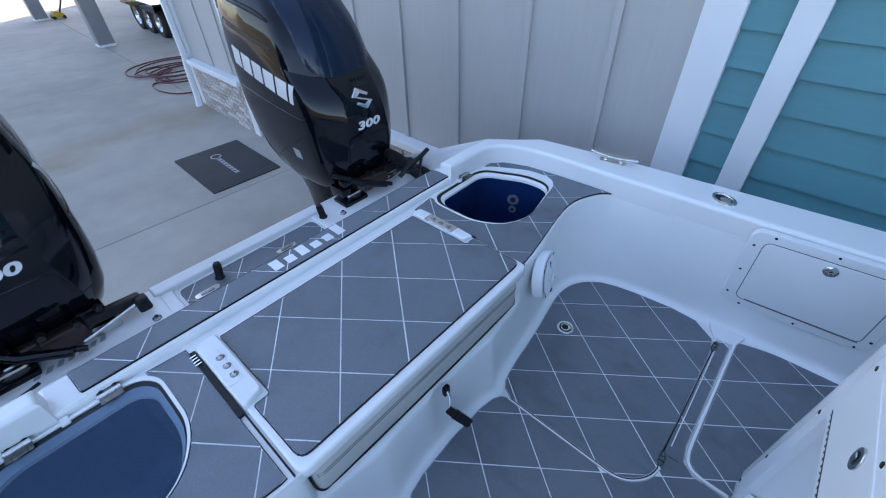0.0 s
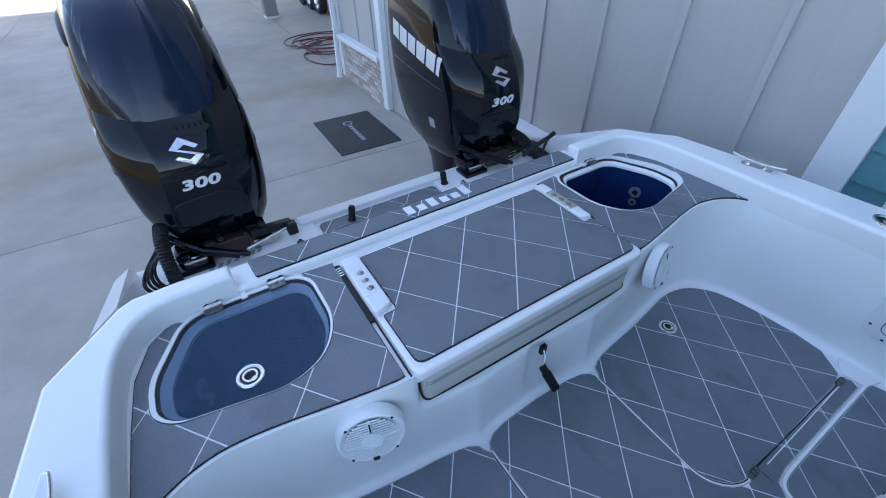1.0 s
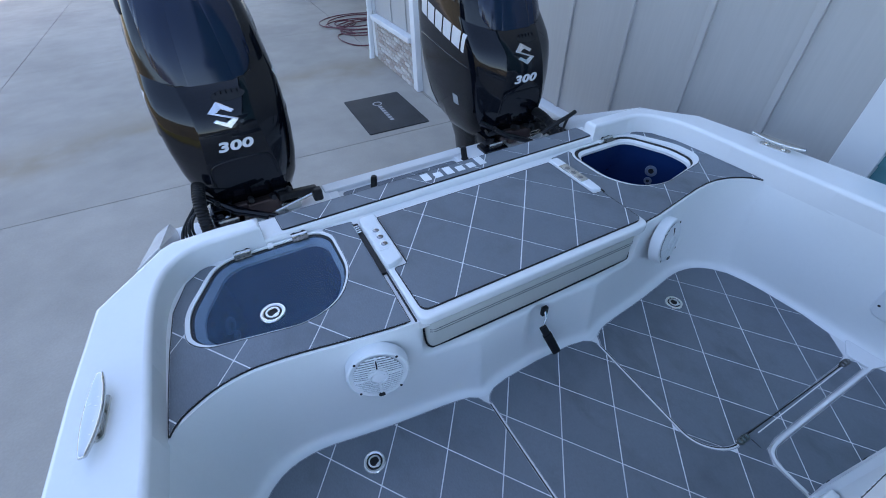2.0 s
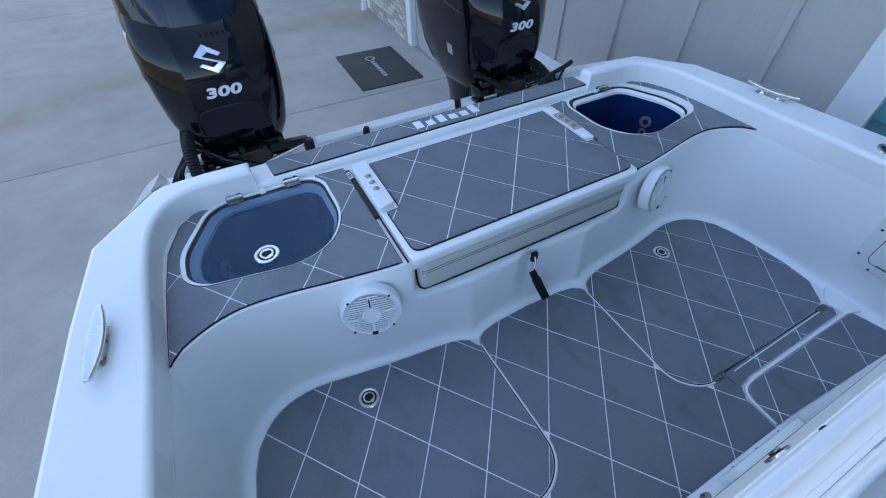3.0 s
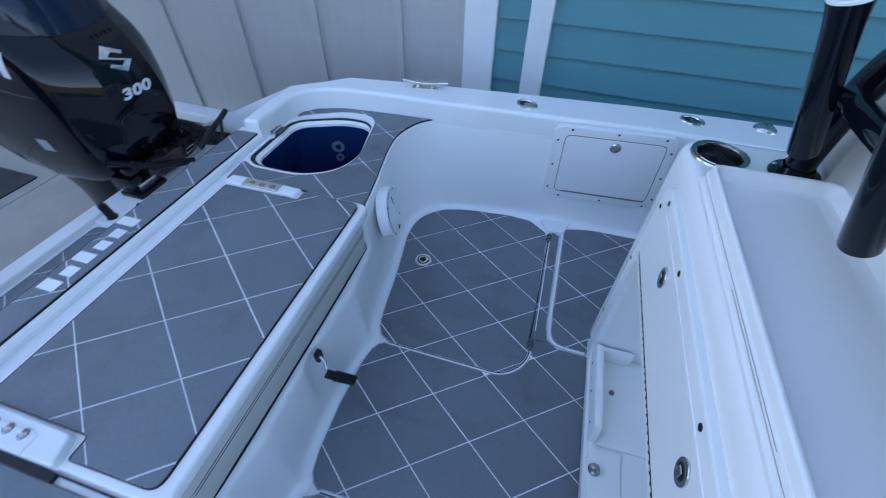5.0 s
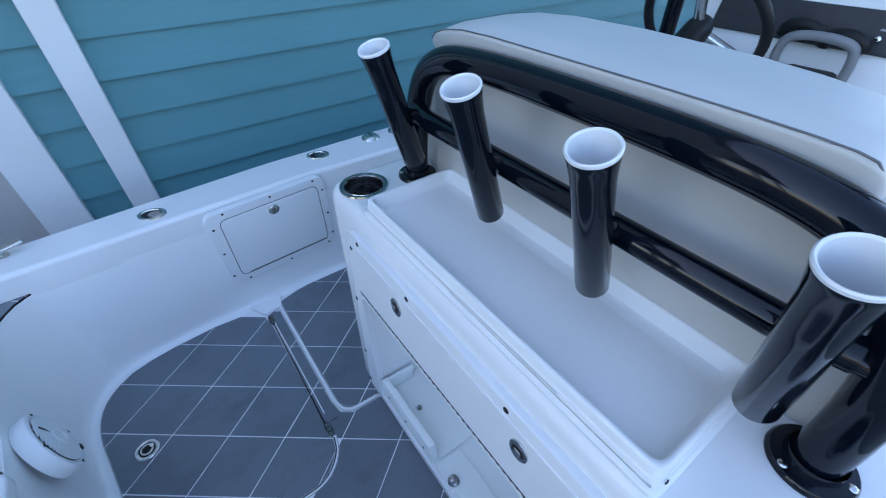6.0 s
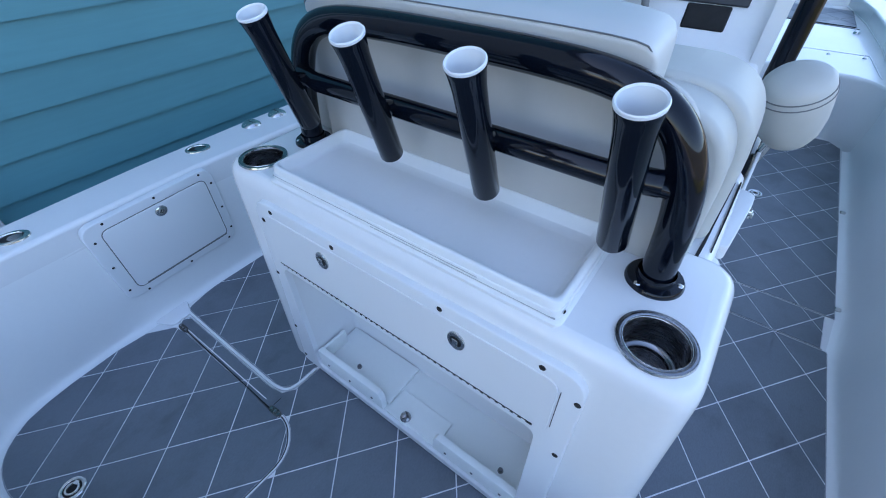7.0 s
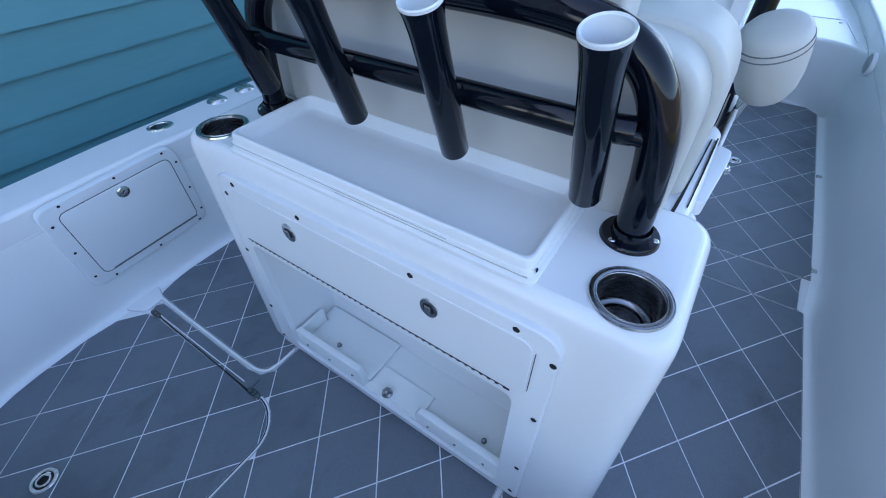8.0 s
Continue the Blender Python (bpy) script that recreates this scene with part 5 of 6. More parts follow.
for s, cx in ((-1, -0.758), (1, 0.797)):
    for dx, dy in ((0.30, 1.20), (0.30, 1.14), (-0.25, 1.06), (-0.28, 1.22)):
        b = moved(revolve([(0, 0.016), (0.008, 0.016), (0.011, 0.008), (0.018, 0.004), (0.018, 0.0)], 10), pose(cx + dx, dy, 0.115))
        tagged(part("mount_bolt", b, DARKSTEEL), "dark steel engine mounting bolt on the platform", "bolt", "engine mounting bolts")
tie = empty("tie_strap", "black webbing strap lying beside the engine mount", "strap", m=pose(0.035, 0, 0))
part("webbing", tube(smoothed([(0.74, 1.02, 0.30), (0.79, 1.01, 0.335), (0.84, 1.005, 0.355), (0.89, 1.0, 0.372), (0.94, 1.0, 0.392)], 2), 0.012, 8), RUBBER, tie, smooth=60)
part("tail", tube(smoothed([(0.90, 1.0, 0.378), (0.87, 0.995, 0.33), (0.855, 0.99, 0.275)], 2), 0.007, 8), RUBBER, tie, smooth=60)


# ---- leaning post ----
def cut(ob, *cutters):
    """Cut the given bodies out of a mesh object."""
    tmp = []
    for b in cutters:
        me = bpy.data.meshes.new("tmp")
        bmesh.ops.recalc_face_normals(b, faces=b.faces)
        b.to_mesh(me)
        b.free()
        c = new("tmp_cutter", me)
        c.parent = ob.parent
        tmp.append(c)
        md = ob.modifiers.new("cut", "BOOLEAN")
        md.operation, md.object, md.solver = "DIFFERENCE", c, "EXACT"
    bpy.context.view_layer.update()
    me = bpy.data.meshes.new_from_object(ob.evaluated_get(bpy.context.evaluated_depsgraph_get()))
    ob.modifiers.clear()
    ob.data = me
    for c in tmp:
        bpy.data.objects.remove(c)
    return ob


post = empty("leaning_post", "white fibreglass leaning post with tackle drawer cubby", "leaning post", m=pose(-0.022, 0, 0))


def post_ring(z, hw, ya, yb, r):
    return [(x, y, z) for x, y in rounded([(-hw, ya), (hw - 0.006, ya), (hw - 0.006, yb), (-hw, yb)], r, 7)]


AF = -0.774
PT = 0.818      # top of the post
rings = [post_ring(0.0, 0.600, AF, -1.32, 0.06), post_ring(0.25, 0.590, AF - 0.001, -1.28, 0.06), post_ring(0.55, 0.577, AF - 0.002, -1.2, 0.06), post_ring(PT - 0.045, 0.568, AF - 0.003, -1.115, 0.06),
         post_ring(PT - 0.025, 0.566, AF - 0.005, -1.112, 0.06), post_ring(PT - 0.012, 0.561, AF - 0.010, -1.106, 0.058), post_ring(PT - 0.003, 0.553, AF - 0.018, -1.098, 0.054), post_ring(PT, 0.543, AF - 0.028, -1.088, 0.05)]
body = part("body", loft(rings), GEL, post)
CUPS = ((0.476, -0.848), (-0.484, -0.853))
cyl = lambda x, y, r, z0, z1: moved(revolve([(r, z0), (r, z1)], 36, True), pose(x, y, 0))
OPEN = (-0.375, 0.410, 0.049, 0.543)
cut(body, box(OPEN[0], OPEN[1], -0.955, -0.70, OPEN[2], OPEN[3], 0.02, 3), *[cyl(x, y, 0.053, 0.70, 0.9) for x, y in CUPS])
body.data.shade_smooth()
body.data.set_sharp_from_angle(angle=radians(35))
part("seat_base", joined(prism(rounded([(-0.532, -1.0), (-0.45, -1.0), (-0.45, -1.135), (-0.532, -1.135)], 0.025, 5), 0.0, PT - 0.012, 0.012, 3), prism(rounded([(-0.52, -1.0), (0.50, -1.0), (0.50, -1.50), (-0.52, -1.50)], 0.05, 6), 0.0, PT - 0.004, 0.02, 3)), GEL, post, smooth=40)

# plate with the hinged drawer front
def on_face(bm, out=0.0):
    return moved(bm, Matrix(((1, 0, 0, 0), (0, 0, 1, AF + out), (0, 1, 0, -0.008), (0, 0, 0, 1))))


def face_slab(pts, t0, t1, r=0.0, seg=2):
    b = prism(pts, t0, t1, r, seg)
    b = on_face(b)
    bmesh.ops.recalc_face_normals(b, faces=b.faces)
    return b


plate = part("face_plate", face_slab(rounded([(-0.436, 0.030), (0.490, 0.030), (0.430, 0.772), (-0.432, 0.772)], [0.02, 0.02, 0.05, 0.05], 6), -0.006, 0.012, 0.004, 3), WHITEPLASTIC, post, "white plastic face plate")
cut(plate, box(OPEN[0] + 0.004, OPEN[1] - 0.004, -0.9, -0.6, OPEN[2] + 0.004, OPEN[3] - 0.004, 0.025, 4))
plate.data.shade_smooth()
plate.data.set_sharp_from_angle(angle=radians(35))
door = part("drawer_front", face_slab(rounded([(-0.389, 0.580), (0.404, 0.580), (0.400, 0.738), (-0.389, 0.738)], [0.004, 0.004, 0.03, 0.03], 5), 0.008, 0.0145, 0.0015), WHITEPLASTIC, post, "white hinged drop-down front")
part("hinge", face_slab([(-0.362, 0.5635), (0.402, 0.5635), (0.402, 0.5695), (-0.362, 0.5695)], 0.008, 0.0142), RUBBER, post, "long piano hinge")
part("hinge_leaf", face_slab([(-0.362, 0.5697), (0.402, 0.5697), (0.402, 0.579), (-0.362, 0.579)], 0.008, 0.0130), WHITEPLASTIC, post, "white hinge leaf")
for i in range(44):
    x = 0.391 - i * 0.0172
    part("hinge_knuckle", face_slab([(x, 0.5649), (x + 0.0095, 0.5649), (x + 0.0095, 0.5685), (x, 0.5685)], 0.0135, 0.0152), WHITEPLASTIC, post)
part("edge_slit", face_slab([(-0.3944, 0.596), (-0.3932, 0.596), (-0.3932, 0.717), (-0.3944, 0.717)], 0.008, 0.0135), RUBBER, post, "dark slit at the drawer's end")
for x, z in ((0.194, 0.6925), (-0.185, 0.6925)):
    m = Matrix(((1, 0, 0, x), (0, 0, 1, AF + 0.0145), (0, 1, 0, z - 0.008), (0, 0, 0, 1)))
    lk = part("flush_pull", moved(prism([(0.020 * math.cos(t), 0.025 * math.sin(t)) for t in [2 * math.pi * i / 28 for i in range(28)]], -0.001, 0.0035, 0.0015), m), STEEL, door, "oval steel flush pull", smooth=40)
    part("pull_ring", moved(revolve([(0.0, 0.0046), (0.006, 0.0052), (0.008, 0.0038), (0.0135, 0.0036)], 18), m), RUBBER, lk)
    part("pull_tab", moved(box(-0.0065, 0.0065, -0.009, 0.009, 0.004, 0.0075, 0.002), m), STEEL, lk)
for x, z in ((0.366, 0.754), (0.150, 0.754), (-0.144, 0.754), (-0.354, 0.754), (0.412, 0.712), (-0.424, 0.709), (0.446, 0.505), (-0.420, 0.508), (0.468, 0.24), (-0.416, 0.237), (0.476, 0.07), (-0.416, 0.07)):
    screw(post, Matrix(((1, 0, 0, x), (0, 0, 1, AF + 0.012), (0, 1, 0, z - 0.009), (0, 0, 0, 1))), 0.0065)

# cubby fittings: two lipped tray racks, a floor plate and a drain plug
part("cubby_floor", box(OPEN[0] + 0.001, OPEN[1] - 0.001, -0.954, AF - 0.003, OPEN[2] + 0.0005, OPEN[2] + 0.010), STARBOARD, post)
# each rack: a front lip with a sloping inner end, a cheek at its outer end, screws and a pin
for x0, x1 in ((0.107, 0.400), (-0.372, -0.098)):
    out = x1 if x0 > 0 else x0
    lip_plan = [(x0, 0.092), (x1, 0.092), (x1, 0.170 if x0 > 0 else 0.150), (x1 - 0.012, 0.176 if x0 > 0 else 0.172), (x0 + 0.012, 0.176 if x0 > 0 else 0.172), (x0, 0.150 if x0 > 0 else 0.170)]
    lip = prism(lip_plan, -0.018, 0.004, 0.003, 2, True)
    lip = moved(lip, Matrix(((1, 0, 0, 0), (0, 0, 1, AF), (0, 1, 0, -0.036), (0, 0, 0, 1))))
    bmesh.ops.recalc_face_normals(lip, faces=lip.faces)
    cheek = box(min(out, out - math.copysign(0.014, out)), max(out, out - math.copysign(0.014, out)), AF - 0.115, AF - 0.016, 0.059, 0.132, 0.005)
    rk = part("tray_rack", joined(lip, cheek), STARBOARD, post, "white lipped tackle tray rack", smooth=40)
    for x in (x0 + 0.045, (x0 + x1) / 2, x1 - 0.045):
        part("rack_screw", moved(revolve([(0, 0.0025), (0.0035, 0.002), (0.0048, 0)], 10), Matrix(((1, 0, 0, x), (0, 0, 1, AF + 0.004), (0, 1, 0, 0.086), (0, 0, 0, 1)))), DARKSTEEL, rk)
    part("rack_pin", moved(revolve([(0, 0.009), (0.007, 0.008), (0.009, 0.0)], 14), pose((x0 + x1) / 2 + (0.02 if x0 > 0 else -0.06), AF - 0.060, 0.071 if x0 > 0 else 0.060)), DARKSTEEL, rk)
part("shelf_board", box(0.100, OPEN[1] - 0.002, -0.950, AF - 0.020, 0.0595, 0.071, 0.002), STARBOARD, post, "loose white board under the rack")
part("centre_plate", joined(box(-0.105, 0.092, -0.862, AF - 0.004, 0.0595, 0.068, 0.002), moved(prism(rounded([(-0.105, 0.066), (0.092, 0.066), (0.092, 0.104), (0.030, 0.104), (0.004, 0.085), (-0.052, 0.085), (-0.078, 0.104), (-0.105, 0.104)], 0.006, 3), -0.004, 0.002), Matrix(((1, 0, 0, 0), (0, 0, 1, AF), (0, 1, 0, -0.036), (0, 0, 0, 1))))), STARBOARD, post, "white plate with a cut-out edge")
part("drain_plug", moved(revolve([(0, 0.034), (0.008, 0.033), (0.011, 0.026), (0.010, 0.017), (0.0165, 0.012), (0.0165, 0.0)], 20), pose(0.026, AF - 0.018, 0.066, -18)), DARKSTEEL, post, "dark steel screw plug", smooth=40)

# shallow tray on top
def tray_ring(i, z, back=0.0):
    return [(x, y, PT + z) for x, y in rounded([(-0.347 + i, -0.800 - i), (0.366 - i, -0.800 - i), (0.366 - i, -1.034 + i + back), (-0.347 + i, -1.034 + i + back)], 0.018, 4)]


tray = part("bait_tray", loft([tray_ring(*q) for q in ((-0.010, -0.004), (-0.010, 0.003), (-0.007, 0.006), (-0.004, 0.007), (-0.004, 0.019), (-0.003, 0.021), (-0.001, 0.022), (0.0, 0.036), (0.001, 0.039), (0.003, 0.0405), (0.007, 0.0405), (0.009, 0.039), (0.010, 0.036), (0.015, 0.017, 0.008), (0.019, 0.0125, 0.012), (0.026, 0.011, 0.018))], True, True), GELSOFT, post, "white raised bait tray with a stepped rim", smooth=35, flat=0.01)
for x0, x1, z in ((-0.345, 0.05, 0.010), (-0.20, 0.36, 0.0165)):
    part("tray_slit", box(x0, x1, -0.7975, -0.7952, PT + z, PT + z + 0.0012), SEAM, tray, "fine joint line in the tray's front")
screw(tray, Matrix(((0, 0, -1, -0.352), (1, 0, 0, -0.812), (0, 1, 0, PT + 0.018), (0, 0, 0, 1))), 0.004)

for x, y in CUPS:
    m = pose(x, y, PT + 0.0002)
    c = part("cup_holder", moved(revolve([(0.0585, 0.0), (0.058, 0.0035), (0.054, 0.0045), (0.0490, 0.0025), (0.0480, 0.0)], 44), m), DARKSTEEL, post, "polished steel recessed cup holder", smooth=60)
    part("wall", moved(revolve([(0.0480, 0.0), (0.0475, -0.004), (0.0465, -0.055)], 44), m), CUPBLACK, c, "dark inner wall", smooth=40)
    part("outer_edge", moved(revolve([(0.0575, 0.0003), (0.0586, 0.0042), (0.0596, 0.0042), (0.0608, 0.0003)], 44), m), STEEL, c, "bright outer edge", smooth=60)
    part("rim", moved(revolve([(0.0508, 0.0030), (0.0502, 0.0046), (0.0492, 0.0044), (0.0488, 0.0026)], 44), m), STEEL, c, "thin bright ring", smooth=60)
    part("step", moved(revolve([(0.0465, -0.055), (0.0445, -0.059), (0.0375, -0.060), (0.036, -0.064)], 40), m), DARKSTEEL, c, "stepped steel ring", smooth=60)
    part("bottom", moved(revolve([(0.036, -0.064), (0.0355, -0.092), (0.032, -0.096), (0.0, -0.096)], 36), m), CUPBLACK, c, smooth=40)

# black hoop with a cross rail and four rod holders
HY = -0.985
HOOP = [(-0.443, 0.822), (-0.442, 0.88), (-0.438, 0.95), (-0.428, 1.015), (-0.400, 1.078), (-0.350, 1.116), (-0.285, 1.132), (-0.18, 1.139)]
line = [(x, HY, z) for x, z in HOOP] + [(0.0, HY, 1.140)] + [(-x - 0.010 * ease(z, 0.86, 1.05), HY, z) for x, z in HOOP[::-1]]
hoop = part("hoop", tube(smoothed(line, 3), 0.0275, 18), BLACK, post, "gloss black bent tube hoop", smooth=60)
part("cross_rail", tube([(-0.40, HY + 0.018, 1.006), (-0.33, HY + 0.034, 1.006), (0.33, HY + 0.034, 1.006), (0.40, HY + 0.018, 1.006)], 0.021, 16), BLACK, post, "gloss black cross rail", smooth=60)
for s in (-1, 1):
    part("rail_bracket", tube([(s * 0.436, HY, 0.985), (s * 0.412, HY + 0.010, 0.995), (s * 0.375, HY + 0.026, 1.005)], 0.014, 12), BLACK, post, smooth=60)
for x in (-0.443, 0.443):
    fl_ = part("flange", moved(revolve([(0.0, 0.008), (0.028, 0.010), (0.031, 0.022), (0.033, 0.010), (0.046, 0.0085), (0.0485, 0.005), (0.049, 0.0)], 32), pose(x, HY, PT)), BLACK, post, "gloss black round mounting flange", smooth=40)
    for a in (60, 180, 300):
        screw(fl_, pose(x + 0.040 * math.cos(radians(a)), HY + 0.040 * math.sin(radians(a)), PT + 0.0088), 0.006, "flange_screw", STEEL)


def rod_holder(top, foot):
    foot, top = Vector(foot), Vector(top)
    ax = top - foot
    L = ax.length
    m = Matrix.Translation(foot) @ ax.to_track_quat("Z", "Y").to_matrix().to_4x4()
    e = part("rod_holder", moved(revolve([(0.0205, 0.0), (0.0235, 0.001), (0.0248, 0.004), (0.0248, L * 0.72), (0.0255, L * 0.86), (0.0280, L * 0.955), (0.0295, L * 0.985), (0.0295, L), (0.027, L), (0.0235, L * 0.8), (0.021, 0.02), (0.0205, 0.0)], 32), m), BLACK, post, "gloss black tube rod holder", smooth=40)
    part("liner", moved(revolve([(0.0295, L - 0.002), (0.030, L + 0.002), (0.0285, L + 0.0042), (0.026, L + 0.002), (0.0238, L * 0.88), (0.0215, L * 0.55), (0.0, L * 0.55)], 32), m), LINER, e, "white plastic liner", smooth=40)
    q = foot + ax * 0.44
    part("weld", tube([(q.x, q.y - 0.02, q.z), (q.x, HY + 0.036, 1.006)], 0.015, 12), BLACK, e, smooth=60)


turn = post.matrix_basis.inverted()
for top, foot in (((0.332, -0.855, 1.157), (0.347, -0.935, 0.905)), ((0.070, -0.848, 1.160), (0.084, -0.934, 0.907)), ((-0.156, -0.845, 1.160), (-0.150, -0.934, 0.906)), ((-0.382, -0.856, 1.156), (-0.388, -0.934, 0.902))):
    rod_holder(turn @ Vector(top), turn @ Vector(foot))


# backrest and cushions
bol = empty("backrest_bolster", "white vinyl backrest cushion with stitched edge", "cushion")
stations = ((-0.3560, 1.146, -1.080, -1.030), (-0.3545, 1.160, -1.115, -1.016), (-0.350, 1.171, -1.138, -1.007), (-0.341, 1.179, -1.154, -1.002), (-0.325, 1.184, -1.168, -0.998), (-0.29, 1.187, -1.182, -0.996), (-0.23, 1.189, -1.200, -0.995), (-0.14, 1.190, -1.220, -0.995), (0.04, 1.190, -1.238, -0.995), (0.18, 1.190, -1.230, -0.995),
            (0.26, 1.187, -1.212, -0.996), (0.32, 1.178, -1.192, -0.999), (0.365, 1.163, -1.172, -1.008), (0.395, 1.147, -1.156, -1.022), (0.415, 1.132, -1.142, -1.036), (0.425, 1.118, -1.125, -1.050))
rings = []
for x, zt, yf, yn in stations:
    r = min(0.030, (zt - 1.104) * 0.42)
    rings.append([(x, y, z) for y, z in rounded([(yn - 0.022, 1.100), (yn, zt - 0.008), (yn - 0.05, zt), (yf, zt - 0.002), (yf + 0.004, 1.100)], [0.004, min(r, 0.010), 0.01, r, 0.004], 6)])
part("cushion", loft(rings), VINYL, bol, smooth=60)
part("seam", tube([(x, yn - 0.0022, zt - 0.0075) for x, zt, yf, yn in stations[3:-2]], 0.0012, 6), THREAD, bol, "grey stitched seam")
part("seam", tube([(-0.341, -1.0045, 1.1715), (-0.349, -1.012, 1.160), (-0.3535, -1.022, 1.142)], 0.0012, 6), THREAD, bol, "grey stitched seam")


def upright_pad(x0, x1, z0, z1, y0, y1, r, rim):
    """A thick pad standing on edge, its outline rounded, between two planes of y."""
    b = prism(rounded([(x0, z0), (x1, z0), (x1, z1), (x0, z1)], [0.02, 0.02, r, r], 10), y0, y1, rim, 5, True)
    b = moved(b, Matrix(((1, 0, 0, 0), (0, 0, 1, 0), (0, 1, 0, 0), (0, 0, 0, 1))))
    bmesh.ops.recalc_face_normals(b, faces=b.faces)
    return b


part("back_panel", upright_pad(-0.422, 0.422, PT - 0.01, 1.126, -1.055, -1.028, 0.11, 0.010), GREYVINYL, post, "grey vinyl backrest panel", smooth=40)
wing_c = empty("seat_cushion", "rounded white vinyl seat cushion with piping", "cushion", m=pose(-0.028, 0.020, 0.021))
# darker vinyl than the backrest: the pads' shade is put into the colour
part("cushion", upright_pad(-0.484, 0.52, 0.80, 1.086, -1.318, -1.150, 0.13, 0.03), CREAMSHADE, wing_c, smooth=50, flat=0.03)
part("inner_pad", upright_pad(-0.466, 0.51, 0.80, 1.076, -1.165, -1.062, 0.125, 0.028), CREAMSHADE, wing_c, "cream vinyl inner pad", smooth=50, flat=0.03)
arm = empty("folding_footrest", "white plastic folding side board on the seat base", "side board")
board = prism(rounded([(-0.537, -1.170), (-0.556, -1.176), (-0.572, -1.365), (-0.571, -1.405), (-0.548, -1.415), (-0.537, -1.410)], [0.004, 0.014, 0.02, 0.014, 0.006, 0.004], 4), 0.770, 0.802, 0.006, 3)
part("panel_board", board, WHITEPLASTIC, arm, smooth=40)
part("hinge_bar", loft([[(x - w, y, 0.800), (x - w, y, 0.8165), (x + w, y, 0.8165), (x + w, y, 0.800)] for x, y, w in ((-0.5300, -1.125, 0.0010), (-0.5325, -1.25, 0.0016), (-0.5350, -1.415, 0.0018))]), RUBBER, arm, "black hinge gap")
# solid black strip drawn where the cushion's edge casts a shadow gap
part("seat_gap", loft([[(x - w, y, 0.800), (x - w, y, 0.8165), (x + w, y, 0.8165), (x + w, y, 0.800)] for x, y, w in ((-0.5085, -1.065, 0.0032), (-0.5130, -1.14, 0.0030), (-0.5170, -1.22, 0.0015), (-0.5240, -1.405, 0.0015))]), RUBBER, arm, "black strip standing in for the shadow under the cushion")
part("side_rail", prism(rounded([(-0.521, -1.415), (-0.541, -1.415), (-0.547, -1.72), (-0.521, -1.72)], 0.004, 2), 0.760, 0.803, 0.004), BLACK, arm, "gloss black side rail", smooth=40)
part("rail_cover", prism(rounded([(-0.5415, -1.415), (-0.549, -1.415), (-0.557, -1.70), (-0.5475, -1.70)], 0.002, 2), 0.755, 0.801, 0.003), WHITEPLASTIC, arm, "pale rail cover", smooth=40)
part("board_clip", joined(box(-0.578, -0.562, -1.352, -1.338, 0.784, 0.796, 0.003), box(-0.581, -0.573, -1.349, -1.341, 0.776, 0.790, 0.002)), STEEL, arm, "small steel clip")
part("bracket", tube([(-0.530, -1.44, 0.775), (-0.520, -1.36, 0.60), (-0.515, -1.30, 0.50)], 0.010, 8), STEEL, arm, "steel support bracket", smooth=60)

# ---- console and the bow ----
con = empty("helm_console", "white fibreglass helm console with black switch panel", "console", m=pose(-0.036, -0.03, 0.0))
prof = [(-1.86, 0.0), (-1.86, 0.80), (-1.90, 0.878), (-1.965, 0.896), (-2.015, 0.955), (-2.075, 1.14), (-2.16, 1.18), (-2.45, 1.14), (-2.70, 0.95), (-2.85, 0.0)]
b = loft([[(x, y, z) for y, z in prof] for x in (-0.43, 0.43)])
bmesh.ops.bevel(b, geom=list(b.edges), offset=0.02, segments=3, profile=0.5, affect="EDGES", clamp_overlap=True)
part("body", b, GELSOFT, con, smooth=40)
ang = math.degrees(math.atan2(0.195, 0.055))
DP = Matrix.Translation((0, -2.045, 1.043)) @ pose(0, 0, 0, 180 - ang, 0, 0) @ pose(0, 0, 0, 180, 0, 0)
panel = part("switch_panel", moved(box(-0.330, 0.36, -0.088, 0.012, -0.004, 0.012, 0.004), DP), PANEL, con, "black switch panel")
for i in range(8):
    x = -0.060 - i * 0.0346
    part("switch", moved(revolve([(0, 0.015), (0.006, 0.014), (0.0085, 0.010), (0.0085, 0.003), (0.010, 0.0)], 16), DP @ pose(x, -0.024, 0.012)), CHROME, panel, "chrome push switch", smooth=40)
    part("switch_label", moved(box(x - 0.008, x + 0.008, -0.048, -0.043, 0.0118, 0.0126), DP), MATGREY, panel)
part("mount_pad", moved(box(-0.290, -0.160, 0.014, 0.086, -0.004, 0.010, 0.006), DP), RUBBER, con, "black rubber phone pad")
part("cup_hole", moved(revolve([(0.0, 0.001), (0.040, 0.001), (0.044, 0.004), (0.047, 0.0)], 28), pose(-0.262, -1.938, 0.890, 16)), RUBBER, con, "dark cup recess", smooth=40)
wheel = empty("steering_wheel", "black steering wheel with bright spokes", "steering wheel", m=pose(-0.036, -0.03, 0.0))
WM = pose(0.322, -1.90, 1.06, 62, 0, 0)
part("rim", moved(tube([(0.18 * math.cos(t), 0.18 * math.sin(t), 0) for t in [2 * math.pi * i / 40 for i in range(41)]], 0.015, 12), WM), RUBBER, wheel, smooth=60)
for a in (90, 215, 325):
    part("spoke", moved(tube([(0.02 * math.cos(radians(a)), 0.02 * math.sin(radians(a)), -0.02), (0.175 * math.cos(radians(a)), 0.175 * math.sin(radians(a)), 0)], 0.015, 10), WM), STEEL, wheel, "polished spoke", smooth=60)
